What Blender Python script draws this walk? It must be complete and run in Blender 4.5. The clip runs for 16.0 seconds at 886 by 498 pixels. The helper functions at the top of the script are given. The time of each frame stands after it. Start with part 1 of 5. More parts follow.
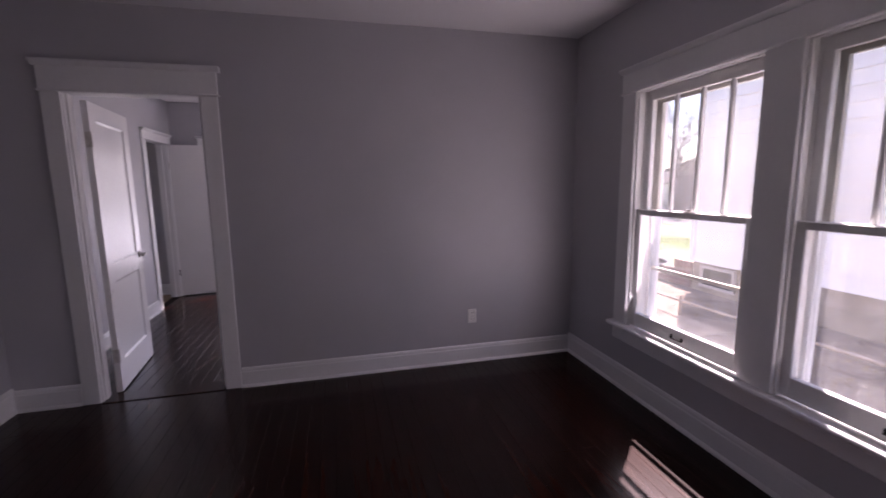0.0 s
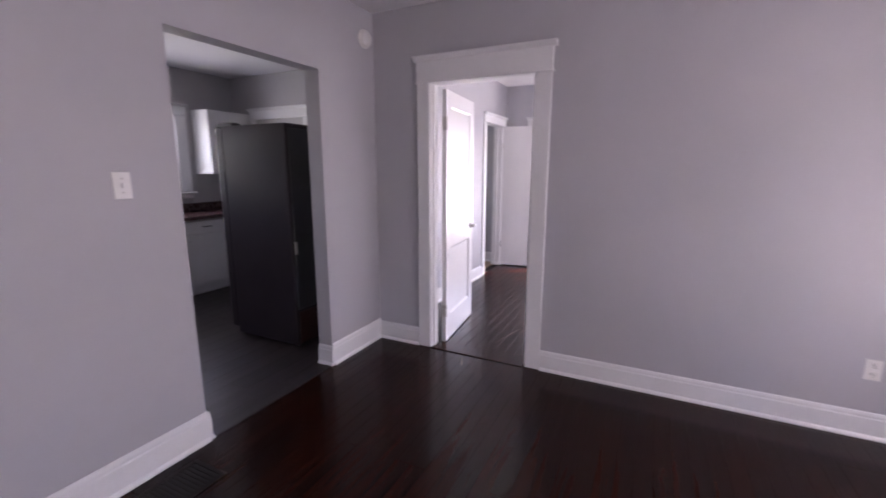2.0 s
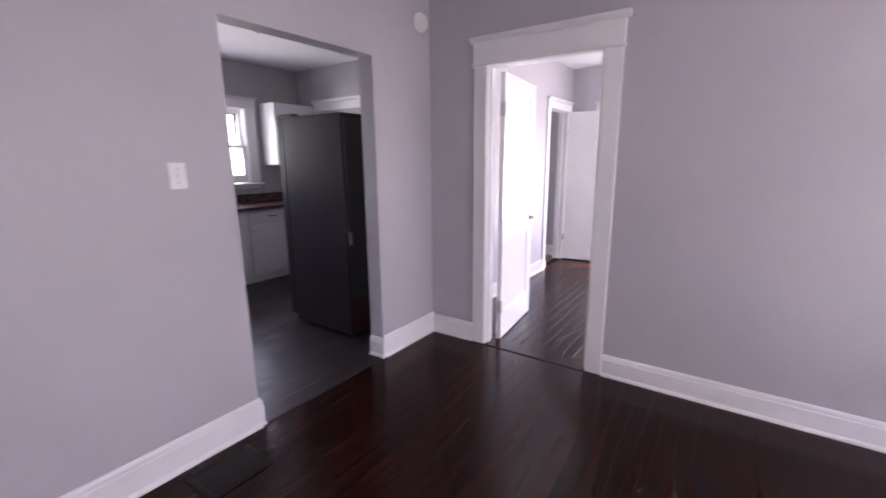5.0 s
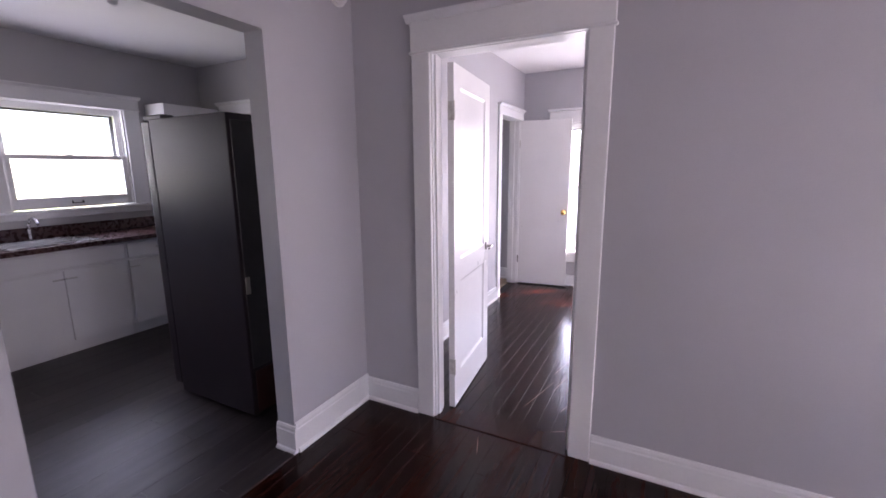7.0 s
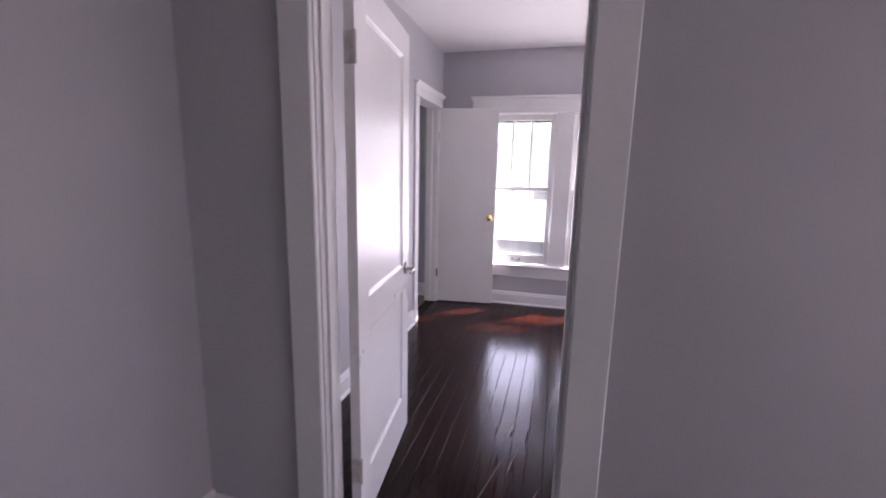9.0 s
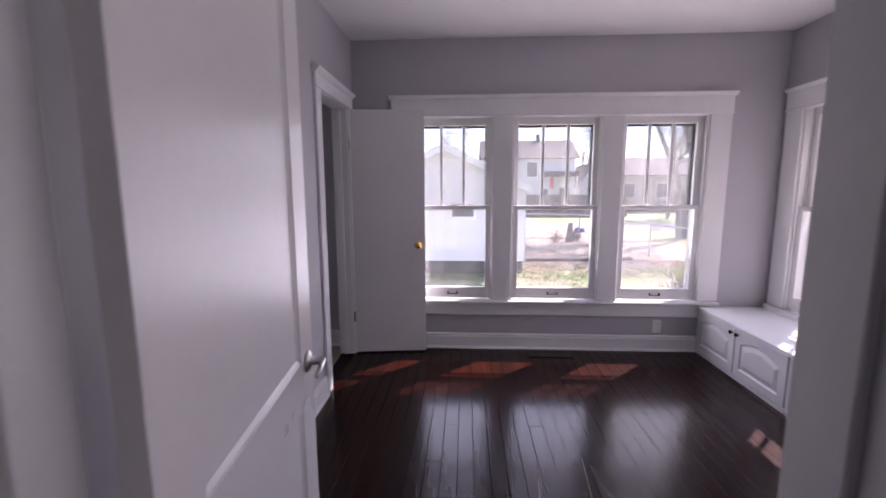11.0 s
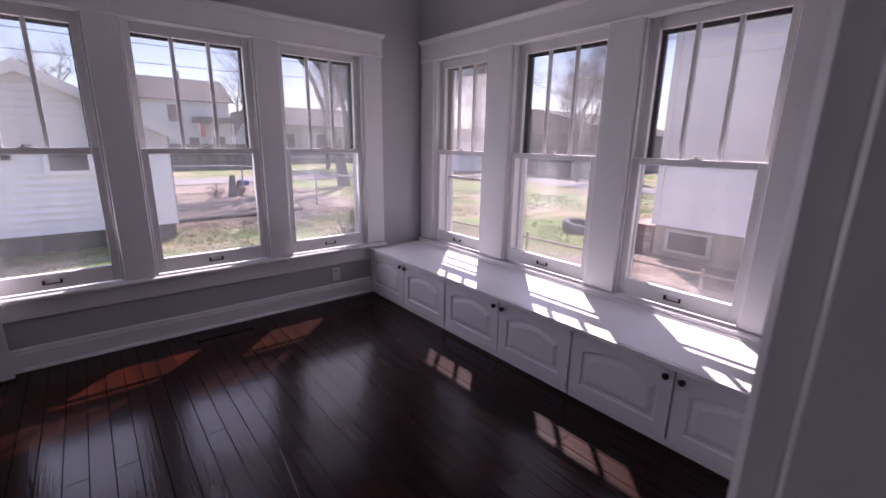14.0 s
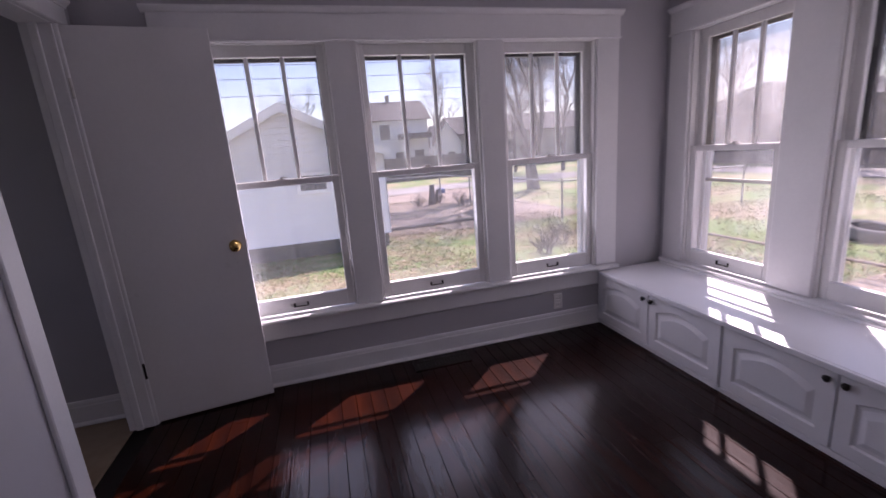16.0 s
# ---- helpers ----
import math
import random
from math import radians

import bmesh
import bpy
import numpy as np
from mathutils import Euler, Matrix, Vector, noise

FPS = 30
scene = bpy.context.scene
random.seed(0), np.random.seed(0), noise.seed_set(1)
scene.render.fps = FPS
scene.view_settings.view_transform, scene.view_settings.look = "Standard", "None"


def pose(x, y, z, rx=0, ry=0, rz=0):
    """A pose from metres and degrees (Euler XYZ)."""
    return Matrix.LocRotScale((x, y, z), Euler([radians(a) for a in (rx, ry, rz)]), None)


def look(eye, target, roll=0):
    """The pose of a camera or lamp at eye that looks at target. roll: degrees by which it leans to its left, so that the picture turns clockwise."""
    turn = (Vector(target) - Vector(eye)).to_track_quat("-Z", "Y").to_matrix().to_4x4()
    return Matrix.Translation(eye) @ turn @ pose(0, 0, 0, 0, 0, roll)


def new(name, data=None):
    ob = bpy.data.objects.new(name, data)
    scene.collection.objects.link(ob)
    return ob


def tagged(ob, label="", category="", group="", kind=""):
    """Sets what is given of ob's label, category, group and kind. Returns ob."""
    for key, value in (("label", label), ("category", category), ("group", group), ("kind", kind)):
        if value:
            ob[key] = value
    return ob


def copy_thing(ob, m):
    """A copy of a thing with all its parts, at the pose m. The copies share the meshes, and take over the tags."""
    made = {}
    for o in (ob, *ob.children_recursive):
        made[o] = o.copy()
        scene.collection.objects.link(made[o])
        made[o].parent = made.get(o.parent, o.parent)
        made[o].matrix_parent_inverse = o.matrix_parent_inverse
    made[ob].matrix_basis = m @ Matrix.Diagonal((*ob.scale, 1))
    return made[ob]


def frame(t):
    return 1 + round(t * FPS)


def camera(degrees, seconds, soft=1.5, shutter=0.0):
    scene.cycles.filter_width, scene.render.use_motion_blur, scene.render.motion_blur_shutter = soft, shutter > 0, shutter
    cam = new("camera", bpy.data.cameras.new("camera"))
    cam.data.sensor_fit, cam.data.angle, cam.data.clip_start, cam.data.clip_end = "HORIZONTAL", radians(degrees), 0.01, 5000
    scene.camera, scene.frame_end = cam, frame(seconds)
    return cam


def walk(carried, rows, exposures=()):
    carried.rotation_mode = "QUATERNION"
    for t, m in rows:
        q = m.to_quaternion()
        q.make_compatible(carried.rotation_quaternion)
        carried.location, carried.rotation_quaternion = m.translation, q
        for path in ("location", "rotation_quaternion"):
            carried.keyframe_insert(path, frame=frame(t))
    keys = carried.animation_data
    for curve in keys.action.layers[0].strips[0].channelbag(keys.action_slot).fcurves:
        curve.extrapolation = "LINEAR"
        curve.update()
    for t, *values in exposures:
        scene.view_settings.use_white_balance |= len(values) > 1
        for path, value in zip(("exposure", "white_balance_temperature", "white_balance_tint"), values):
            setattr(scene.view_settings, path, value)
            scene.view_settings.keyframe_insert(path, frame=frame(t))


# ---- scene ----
PATH = [
    (0, (0.677, 0.683, 1.448), (1.144, 2.606, 1.157), -0.7),
    (0.5, (0.69, 0.777, 1.442), (0.891, 2.744, 1.138), -0.3),
    (1, (0.626, 0.895, 1.4), (0.525, 2.863, 1.057), 1.2),
    (1.5, (0.559, 0.962, 1.424), (0.147, 2.874, 1.006), -0.4),
    (2, (0.588, 1.009, 1.447), (-0.286, 2.769, 1.073), 0.1),
    (2.5, (0.602, 1.02, 1.462), (-0.55, 2.618, 1.119), -0.9),
    (3, (0.543, 0.959, 1.456), (-0.958, 2.237, 1.121), -0.5),
    (3.5, (0.499, 0.909, 1.447), (-1.147, 1.96, 1.013), -1.5),
    (4, (0.491, 0.916, 1.447), (-1.126, 2.019, 1.037), 0.2),
    (4.5, (0.55, 1.006, 1.458), (-0.859, 2.372, 1.073), -1.0),
    (5, (0.567, 1.158, 1.435), (-0.551, 2.763, 1.019), -0.5),
    (5.2, (0.538, 1.238, 1.444), (-0.485, 2.904, 1.025), 0.3),
    (7.5, (0.05, 2.034, 1.473), (-0.793, 3.81, 1.108), -0.6),
    (8, (-0.069, 2.236, 1.427), (-0.772, 4.074, 1.07), 1.1),
    (8.5, (-0.154, 2.516, 1.416), (-0.892, 4.351, 1.12), 0.9),
    (9, (-0.24, 2.734, 1.404), (-0.745, 4.635, 1.044), 1.2),
    (11.3, (-0.533, 3.73, 1.395), (-0.474, 5.71, 1.119), -0.7),
    (11.5, (-0.536, 3.816, 1.39), (-0.306, 5.778, 1.076), -0.2),
    (12, (-0.435, 3.992, 1.4), (0.081, 5.902, 1.109), -0.1),
    (12.5, (-0.371, 4.011, 1.336), (0.494, 5.776, 0.965), 0.2),
    (13, (-0.403, 4.006, 1.327), (0.766, 5.568, 0.887), 2.0),
    (13.5, (-0.418, 3.981, 1.327), (0.851, 5.449, 0.844), 1.8),
    (14, (-0.395, 4.001, 1.323), (0.846, 5.492, 0.837), 1.0),
    (14.5, (-0.36, 4.064, 1.355), (0.603, 5.768, 0.948), -1.1),
    (15, (-0.374, 4.147, 1.378), (0.26, 6.006, 1.001), -7.0),
    (15.5, (-0.412, 4.377, 1.367), (0.167, 6.243, 0.937), -5.0),
    (16, (-0.413, 4.613, 1.361), (0.089, 6.495, 0.905), -4.4),
]
cam = camera(92.2, 16.0, soft=1.6, shutter=0.4)

# ---- light ----
EXPO = [(0.0, 2.1, 6480, 38), (0.5, 2.28, 6470, 38), (1.0, 3.0, 6470, 35), (1.5, 3.47, 6450, 33), (2.0, 3.70, 6430, 33), (3.0, 3.99, 6430, 32), (4.0, 4.1, 6410, 33), (5.0, 4.14, 6400, 33), (7.5, 3.55, 6350, 34), (9.0, 3.02, 6380, 34), (11.3, 1.84, 6350, 36), (12.0, 1.70, 6340, 36), (12.5, 1.54, 6320, 38), (13.0, 1.29, 6300, 39), (14.0, 1.05, 6260, 40), (15.0, 1.13, 6260, 40), (16.0, 1.14, 6260, 40)]
walk(cam, [(t, look(eye, target, roll)) for t, eye, target, roll in PATH], EXPO)

world = bpy.data.worlds.new("sky_world")
world.use_nodes = True
scene.world = world
wn = world.node_tree.nodes
sky = wn.new("ShaderNodeTexSky")
sky.sky_type, sky.sun_disc = "NISHITA", False
sky.sun_elevation, sky.sun_rotation = radians(52.7), radians(46)
sky.air_density, sky.dust_density = 1.0, 0.5
wn["Background"].inputs[1].default_value = 0.13
world.node_tree.links.new(sky.outputs[0], wn["Background"].inputs[0])

sun_data = bpy.data.lights.new("sun", "SUN")
sun_data.energy, sun_data.angle, sun_data.color = 5.0, radians(0.6), (1.0, 0.94, 0.86)
sun = new("sun", sun_data)
sun.matrix_world = look((5.9, 5.7, 10), (0, 0, 0))


def sky_lamp(name, place, turn, width, height, watts, color=(0.93, 0.96, 1.0), tilt=90):
    """An area lamp in a window's opening that stands in for the light of the sky."""
    d = bpy.data.lights.new(name, "AREA")
    d.shape, d.size, d.size_y, d.energy, d.color = "RECTANGLE", width, height, watts, color
    ob = new(name, d)
    ob.matrix_world = pose(*place, tilt, 0, turn)
    return ob


for y, watts in ((1.68, 0.5), (2.74, 2.25)):
    sky_lamp("window_light_east", (2.74, y, 1.25), 80, 0.80, 1.45, watts, (1.0, 0.96, 0.95), 109)
for y in (4.905, 5.80, 6.715):
    sky_lamp("window_light_east_back", (2.15, y, 1.22), 90, 0.62, 1.45, 0.5, tilt=106)
for x in (-0.635, 0.2325, 1.095):
    sky_lamp("window_light_north", (x, 7.385, 1.22), 180, 0.62, 1.45, 2.5, tilt=106)
for y in (2.705, 3.815):
    sky_lamp("window_light_kitchen", (-4.74, y, 1.60), -90, 0.88, 0.85, 1.3, tilt=78)
# Added lamp in an unseen, made-up window, to brighten the small room.
sky_lamp("added_light_small_room", (-4.74, 6.30, 1.5), -90, 0.74, 1.0, 1.5)
# Added lamps in two unseen front-room windows, to brighten the wall opposite.
for y in (-2.2, -1.3):
    sky_lamp("added_light_front", (2.74, y, 1.25), 90, 0.74, 1.45, 0.9, (1.0, 0.96, 0.95))

# ---- materials ----


def mat(name, c1, c2, scale=4.0, rough=0.5, bump=0.0, bscale=80.0, metal=0.0, stretch=(1, 1, 1), vary=0.0, rvar=0.1, coat=0.0, fine=0.0, spec=0.5):
    """A surface with two scales of variation: broad tone from c1 to c2, and fine grain with relief."""
    m = bpy.data.materials.new(name)
    m.use_nodes = True
    nt = m.node_tree
    b = nt.nodes["Principled BSDF"]
    tc = nt.nodes.new("ShaderNodeTexCoord")
    mp = nt.nodes.new("ShaderNodeMapping")
    mp.inputs["Scale"].default_value = stretch
    nt.links.new(tc.outputs["Object"], mp.inputs[0])
    n1 = nt.nodes.new("ShaderNodeTexNoise")
    n1.inputs["Scale"].default_value, n1.inputs["Detail"].default_value = scale, 6
    nt.links.new(mp.outputs[0], n1.inputs["Vector"])
    n2 = nt.nodes.new("ShaderNodeTexNoise")
    n2.inputs["Scale"].default_value, n2.inputs["Detail"].default_value = bscale, 4
    nt.links.new(mp.outputs[0], n2.inputs["Vector"])
    ramp = nt.nodes.new("ShaderNodeMapRange")
    ramp.inputs[1].default_value, ramp.inputs[2].default_value = 0.3, 0.7
    nt.links.new(n1.outputs[0], ramp.inputs[0])
    mix = nt.nodes.new("ShaderNodeMix")
    mix.data_type = "RGBA"
    mix.inputs[6].default_value, mix.inputs[7].default_value = (*c1, 1), (*c2, 1)
    nt.links.new(ramp.outputs[0], mix.inputs[0])
    col = mix.outputs[2]
    if fine:
        hs = nt.nodes.new("ShaderNodeHueSaturation")
        mr = nt.nodes.new("ShaderNodeMapRange")
        mr.inputs[1].default_value, mr.inputs[2].default_value = 0.3, 0.7
        mr.inputs[3].default_value, mr.inputs[4].default_value = 1 - fine, 1 + fine
        nt.links.new(n2.outputs[0], mr.inputs[0])
        nt.links.new(mr.outputs[0], hs.inputs["Value"])
        nt.links.new(col, hs.inputs["Color"])
        col = hs.outputs[0]
    if vary:
        info = nt.nodes.new("ShaderNodeObjectInfo")
        hv = nt.nodes.new("ShaderNodeHueSaturation")
        mv = nt.nodes.new("ShaderNodeMapRange")
        mv.inputs[3].default_value, mv.inputs[4].default_value = 1 - vary, 1 + vary
        nt.links.new(info.outputs["Random"], mv.inputs[0])
        nt.links.new(mv.outputs[0], hv.inputs["Value"])
        nt.links.new(col, hv.inputs["Color"])
        col = hv.outputs[0]
    nt.links.new(col, b.inputs["Base Color"])
    mrr = nt.nodes.new("ShaderNodeMapRange")
    mrr.inputs[3].default_value, mrr.inputs[4].default_value = max(0.02, rough - rvar), min(1, rough + rvar)
    nt.links.new(n1.outputs[0], mrr.inputs[0])
    nt.links.new(mrr.outputs[0], b.inputs["Roughness"])
    b.inputs["Metallic"].default_value = metal
    b.inputs["Coat Weight"].default_value = coat
    b.inputs["Coat Roughness"].default_value = 0.12
    b.inputs["Specular IOR Level"].default_value = spec
    if bump:
        bp = nt.nodes.new("ShaderNodeBump")
        bp.inputs["Strength"].default_value, bp.inputs["Distance"].default_value = bump, 0.004
        nt.links.new(n2.outputs[0], bp.inputs["Height"])
        nt.links.new(bp.outputs[0], b.inputs["Normal"])
    return m


def glass_mat(name, dirt=0.04, tone=(1, 1, 1), film=0.0):
    """A clear pane: straight transmission, Fresnel gloss and a thin film of dust in patches."""
    m = bpy.data.materials.new(name)
    m.use_nodes = True
    nt = m.node_tree
    nt.nodes.remove(nt.nodes["Principled BSDF"])
    out = nt.nodes["Material Output"]
    tr = nt.nodes.new("ShaderNodeBsdfTransparent")
    tr.inputs[0].default_value = (*tone, 1)
    gl = nt.nodes.new("ShaderNodeBsdfGlossy")
    gl.inputs["Roughness"].default_value = 0.02
    df = nt.nodes.new("ShaderNodeBsdfTranslucent")
    df.inputs[0].default_value = (0.8, 0.8, 0.8, 1)
    lw = nt.nodes.new("ShaderNodeLayerWeight")
    pw = nt.nodes.new("ShaderNodeMath")
    pw.operation = "POWER"
    pw.inputs[1].default_value = 5.0
    nt.links.new(lw.outputs["Facing"], pw.inputs[0])
    fr = nt.nodes.new("ShaderNodeMath")
    fr.operation = "MULTIPLY_ADD"
    fr.inputs[1].default_value, fr.inputs[2].default_value = 0.7, 0.03
    nt.links.new(pw.outputs[0], fr.inputs[0])
    tc = nt.nodes.new("ShaderNodeTexCoord")
    no = nt.nodes.new("ShaderNodeTexNoise")
    no.inputs["Scale"].default_value, no.inputs["Detail"].default_value = 2.5, 8
    mp = nt.nodes.new("ShaderNodeMapping")
    mp.inputs["Scale"].default_value = (2.2, 2.2, 0.8)
    nt.links.new(tc.outputs["Object"], mp.inputs["Vector"])
    nt.links.new(mp.outputs[0], no.inputs["Vector"])
    mr = nt.nodes.new("ShaderNodeMapRange")
    mr.inputs[1].default_value, mr.inputs[2].default_value = 0.30, 0.80
    mr.inputs[3].default_value, mr.inputs[4].default_value = dirt * 0.45, dirt * 1.55
    nt.links.new(no.outputs[0], mr.inputs[0])
    m1, m2 = nt.nodes.new("ShaderNodeMixShader"), nt.nodes.new("ShaderNodeMixShader")
    sep = nt.nodes.new("ShaderNodeSeparateXYZ")
    nt.links.new(tc.outputs["Object"], sep.inputs[0])
    wob = nt.nodes.new("ShaderNodeMath")
    wob.operation = "MULTIPLY_ADD"
    wob.inputs[1].default_value = 0.35
    nt.links.new(no.outputs[0], wob.inputs[0])
    nt.links.new(sep.outputs[2], wob.inputs[2])
    low = nt.nodes.new("ShaderNodeMapRange")
    low.inputs[1].default_value, low.inputs[2].default_value = 0.60, 0.82
    low.inputs[3].default_value, low.inputs[4].default_value = film, 0.0
    nt.links.new(wob.outputs[0], low.inputs[0])
    tot = nt.nodes.new("ShaderNodeMath")
    tot.operation = "ADD"
    nt.links.new(mr.outputs[0], tot.inputs[0])
    nt.links.new(low.outputs[0], tot.inputs[1])
    nt.links.new(tot.outputs[0], m1.inputs[0])
    nt.links.new(tr.outputs[0], m1.inputs[1])
    nt.links.new(df.outputs[0], m1.inputs[2])
    nt.links.new(fr.outputs[0], m2.inputs[0])
    nt.links.new(m1.outputs[0], m2.inputs[1])
    nt.links.new(gl.outputs[0], m2.inputs[2])
    nt.links.new(m2.outputs[0], out.inputs[0])
    return m


WALL = mat("grey_lavender_paint", (0.43, 0.425, 0.45), (0.47, 0.46, 0.49), 1.5, 0.55, 0.12, 260, rvar=0.06, fine=0.02)
CEIL = mat("ceiling_paint", (0.74, 0.73, 0.74), (0.80, 0.79, 0.80), 1.2, 0.85, 0.35, 160, fine=0.03)
TRIM = mat("white_gloss_trim", (0.72, 0.72, 0.73), (0.78, 0.775, 0.78), 2.5, 0.33, 0.10, 60, fine=0.015)
DOORW = mat("white_door_paint", (0.69, 0.68, 0.685), (0.74, 0.73, 0.735), 2.0, 0.30, 0.08, 45, fine=0.015)
BENCHW = mat("white_cabinet_paint", (0.74, 0.74, 0.75), (0.79, 0.79, 0.80), 3.0, 0.35, 0.05, 90, fine=0.01)
FLOORW = mat("dark_stained_boards", (0.0042, 0.0007, 0.0006), (0.027, 0.0047, 0.0009), 3.0, 0.17, 0.17, 26, stretch=(4, 0.30, 4), vary=0.16, rvar=0.07, fine=0.12, spec=0.20)
varnish = FLOORW.node_tree.nodes["Principled BSDF"]
varnish.inputs["Coat Weight"].default_value, varnish.inputs["Coat Roughness"].default_value = 0.07, 0.42
SUBFL = mat("dark_joint", (0.006, 0.003, 0.003), (0.012, 0.006, 0.005), 9, 0.8)
KFLOOR = mat("grey_vinyl_planks", (0.022, 0.0175, 0.018), (0.042, 0.034, 0.035), 4.0, 0.33, 0.12, 40, stretch=(5, 0.4, 5), vary=0.25, fine=0.15, spec=0.2)
TANFL = mat("tan_sheet_vinyl", (0.25, 0.18, 0.12), (0.33, 0.25, 0.17), 9.0, 0.5, 0.1, 60)
BRASS = mat("brass", (0.55, 0.36, 0.12), (0.65, 0.44, 0.16), 12, 0.25, metal=1.0)
DARKM = mat("oil_rubbed_bronze", (0.012, 0.010, 0.010), (0.03, 0.025, 0.022), 20, 0.42, metal=0.6)
NICKEL = mat("satin_nickel", (0.55, 0.54, 0.52), (0.65, 0.64, 0.62), 20, 0.3, metal=1.0)
HINGE = mat("painted_over_hinge", (0.42, 0.40, 0.38), (0.6, 0.58, 0.56), 40, 0.4, 0.2, 90, metal=0.2)
PLAST = mat("white_plastic", (0.75, 0.74, 0.72), (0.80, 0.79, 0.77), 5, 0.35)
FRIDGE = mat("charcoal_fridge_steel", (0.026, 0.020, 0.025), (0.034, 0.027, 0.032), 3.0, 0.33, 0.22, 150, metal=0.0, rvar=0.03, spec=0.18)
FRIDGEB = mat("fridge_back_panel", (0.03, 0.03, 0.032), (0.045, 0.043, 0.046), 4, 0.4)
RUST = mat("red_brown_panel", (0.030, 0.008, 0.007), (0.045, 0.012, 0.010), 6, 0.5)
BLACK = mat("black_rubber", (0.012, 0.012, 0.012), (0.025, 0.024, 0.024), 12, 0.6)
GRANITE = mat("red_brown_laminate", (0.028, 0.011, 0.011), (0.075, 0.034, 0.032), 34, 0.28, 0.05, 120, fine=0.25)
STEEL = mat("sink_steel", (0.5, 0.5, 0.5), (0.6, 0.6, 0.6), 10, 0.25, metal=1.0)
KWALL = mat("kitchen_grey_paint", (0.44, 0.43, 0.44), (0.48, 0.47, 0.475), 1.5, 0.6, 0.1, 240)
VENT = mat("dark_bronze_register", (0.010, 0.008, 0.007), (0.02, 0.015, 0.012), 15, 0.4, metal=0.5)
STORM = mat("dark_storm_frame", (0.016, 0.015, 0.016), (0.03, 0.028, 0.028), 8, 0.5)
STORMP = mat("pale_storm_frame", (0.42, 0.40, 0.36), (0.52, 0.50, 0.45), 8, 0.5, metal=0.3)
SASH = mat("white_sash_paint", (0.72, 0.715, 0.71), (0.78, 0.775, 0.77), 6, 0.38, 0.15, 50, fine=0.02)
GLASS = glass_mat("window_glass", 0.012, film=0.03)
GLASSU = glass_mat("upper_window_glass", 0.025, (0.86, 0.855, 0.845))
GLASSN = glass_mat("grimy_upper_glass", 0.03, (0.82, 0.815, 0.805))
STORMG = glass_mat("storm_glass", 0.022, (0.97, 0.965, 0.955))
# Dimming put into the tone: holds down the bright view through the paired windows.
STORMA = glass_mat("dimming_storm_glass", 0.03, (0.91, 0.905, 0.895))
STORMD = glass_mat("dusty_storm_glass", 0.055, (0.91, 0.905, 0.895), film=0.03)
STORMH = glass_mat("hazy_storm_glass", 0.22, (0.80, 0.795, 0.785))
SIDING = mat("white_siding", (0.85, 0.845, 0.85), (0.90, 0.895, 0.90), 1.3, 0.55, 0.1, 30, stretch=(1, 1, 4), fine=0.03, vary=0.04)
CONC = mat("tan_concrete", (0.26, 0.22, 0.17), (0.38, 0.33, 0.27), 2.2, 0.9, 0.5, 25, fine=0.15)
DARKC = mat("dark_block_foundation", (0.07, 0.072, 0.065), (0.12, 0.12, 0.11), 2.0, 0.9, 0.4, 25, fine=0.2)
ROOF = mat("grey_shingles", (0.07, 0.068, 0.068), (0.115, 0.112, 0.112), 3.0, 0.9, 0.4, 30, fine=0.25)
BARK = mat("bark", (0.10, 0.085, 0.075), (0.19, 0.165, 0.15), 6.0, 0.9, 0.6, 40, stretch=(1, 1, 0.25), fine=0.25)
BRICK = mat("red_brick", (0.19, 0.105, 0.085), (0.30, 0.19, 0.155), 8, 0.85, 0.4, 60, vary=0.2, fine=0.15)
ROAD = mat("pale_road", (0.20, 0.185, 0.17), (0.28, 0.265, 0.25), 1.0, 0.9, 0.3, 20, fine=0.12)
GALV = mat("galvanised_pipe", (0.30, 0.29, 0.28), (0.42, 0.41, 0.40), 10, 0.6, metal=0.4)
RUSTP = mat("rusty_pipe", (0.30, 0.24, 0.19), (0.46, 0.39, 0.32), 9, 0.8, 0.2, 50)
DRYLEAF = mat("dry_leaves", (0.16, 0.11, 0.06), (0.34, 0.26, 0.15), 3, 0.8, fine=0.4)
BLADE = mat("grass_blades", (0.10, 0.18, 0.04), (0.23, 0.27, 0.09), 2, 0.7)
WOODF = mat("weathered_fence_wood", (0.13, 0.11, 0.10), (0.22, 0.19, 0.17), 5, 0.9, 0.4, 40, stretch=(4, 4, 0.4), vary=0.2)
DARKG = mat("dark_window_glass", (0.03, 0.035, 0.04), (0.06, 0.065, 0.07), 2, 0.08, coat=0.5)
NEEDLE = mat("conifer_needles", (0.035, 0.065, 0.03), (0.075, 0.115, 0.05), 3, 0.7, fine=0.3)
RUBBER = mat("weathered_tyre", (0.075, 0.078, 0.082), (0.14, 0.142, 0.148), 6, 0.8, 0.2, 40)
REDP = mat("red_plastic", (0.6, 0.05, 0.04), (0.7, 0.08, 0.06), 4, 0.5)
BLUEP = mat("blue_tarp", (0.03, 0.07, 0.2), (0.04, 0.1, 0.27), 5, 0.5)
BROWNW = mat("brown_grey_siding", (0.20, 0.17, 0.15), (0.29, 0.25, 0.22), 1, 0.8, 0.2, 20)
TANW = mat("beige_wall", (0.42, 0.39, 0.36), (0.52, 0.48, 0.44), 1, 0.8, 0.1, 20)


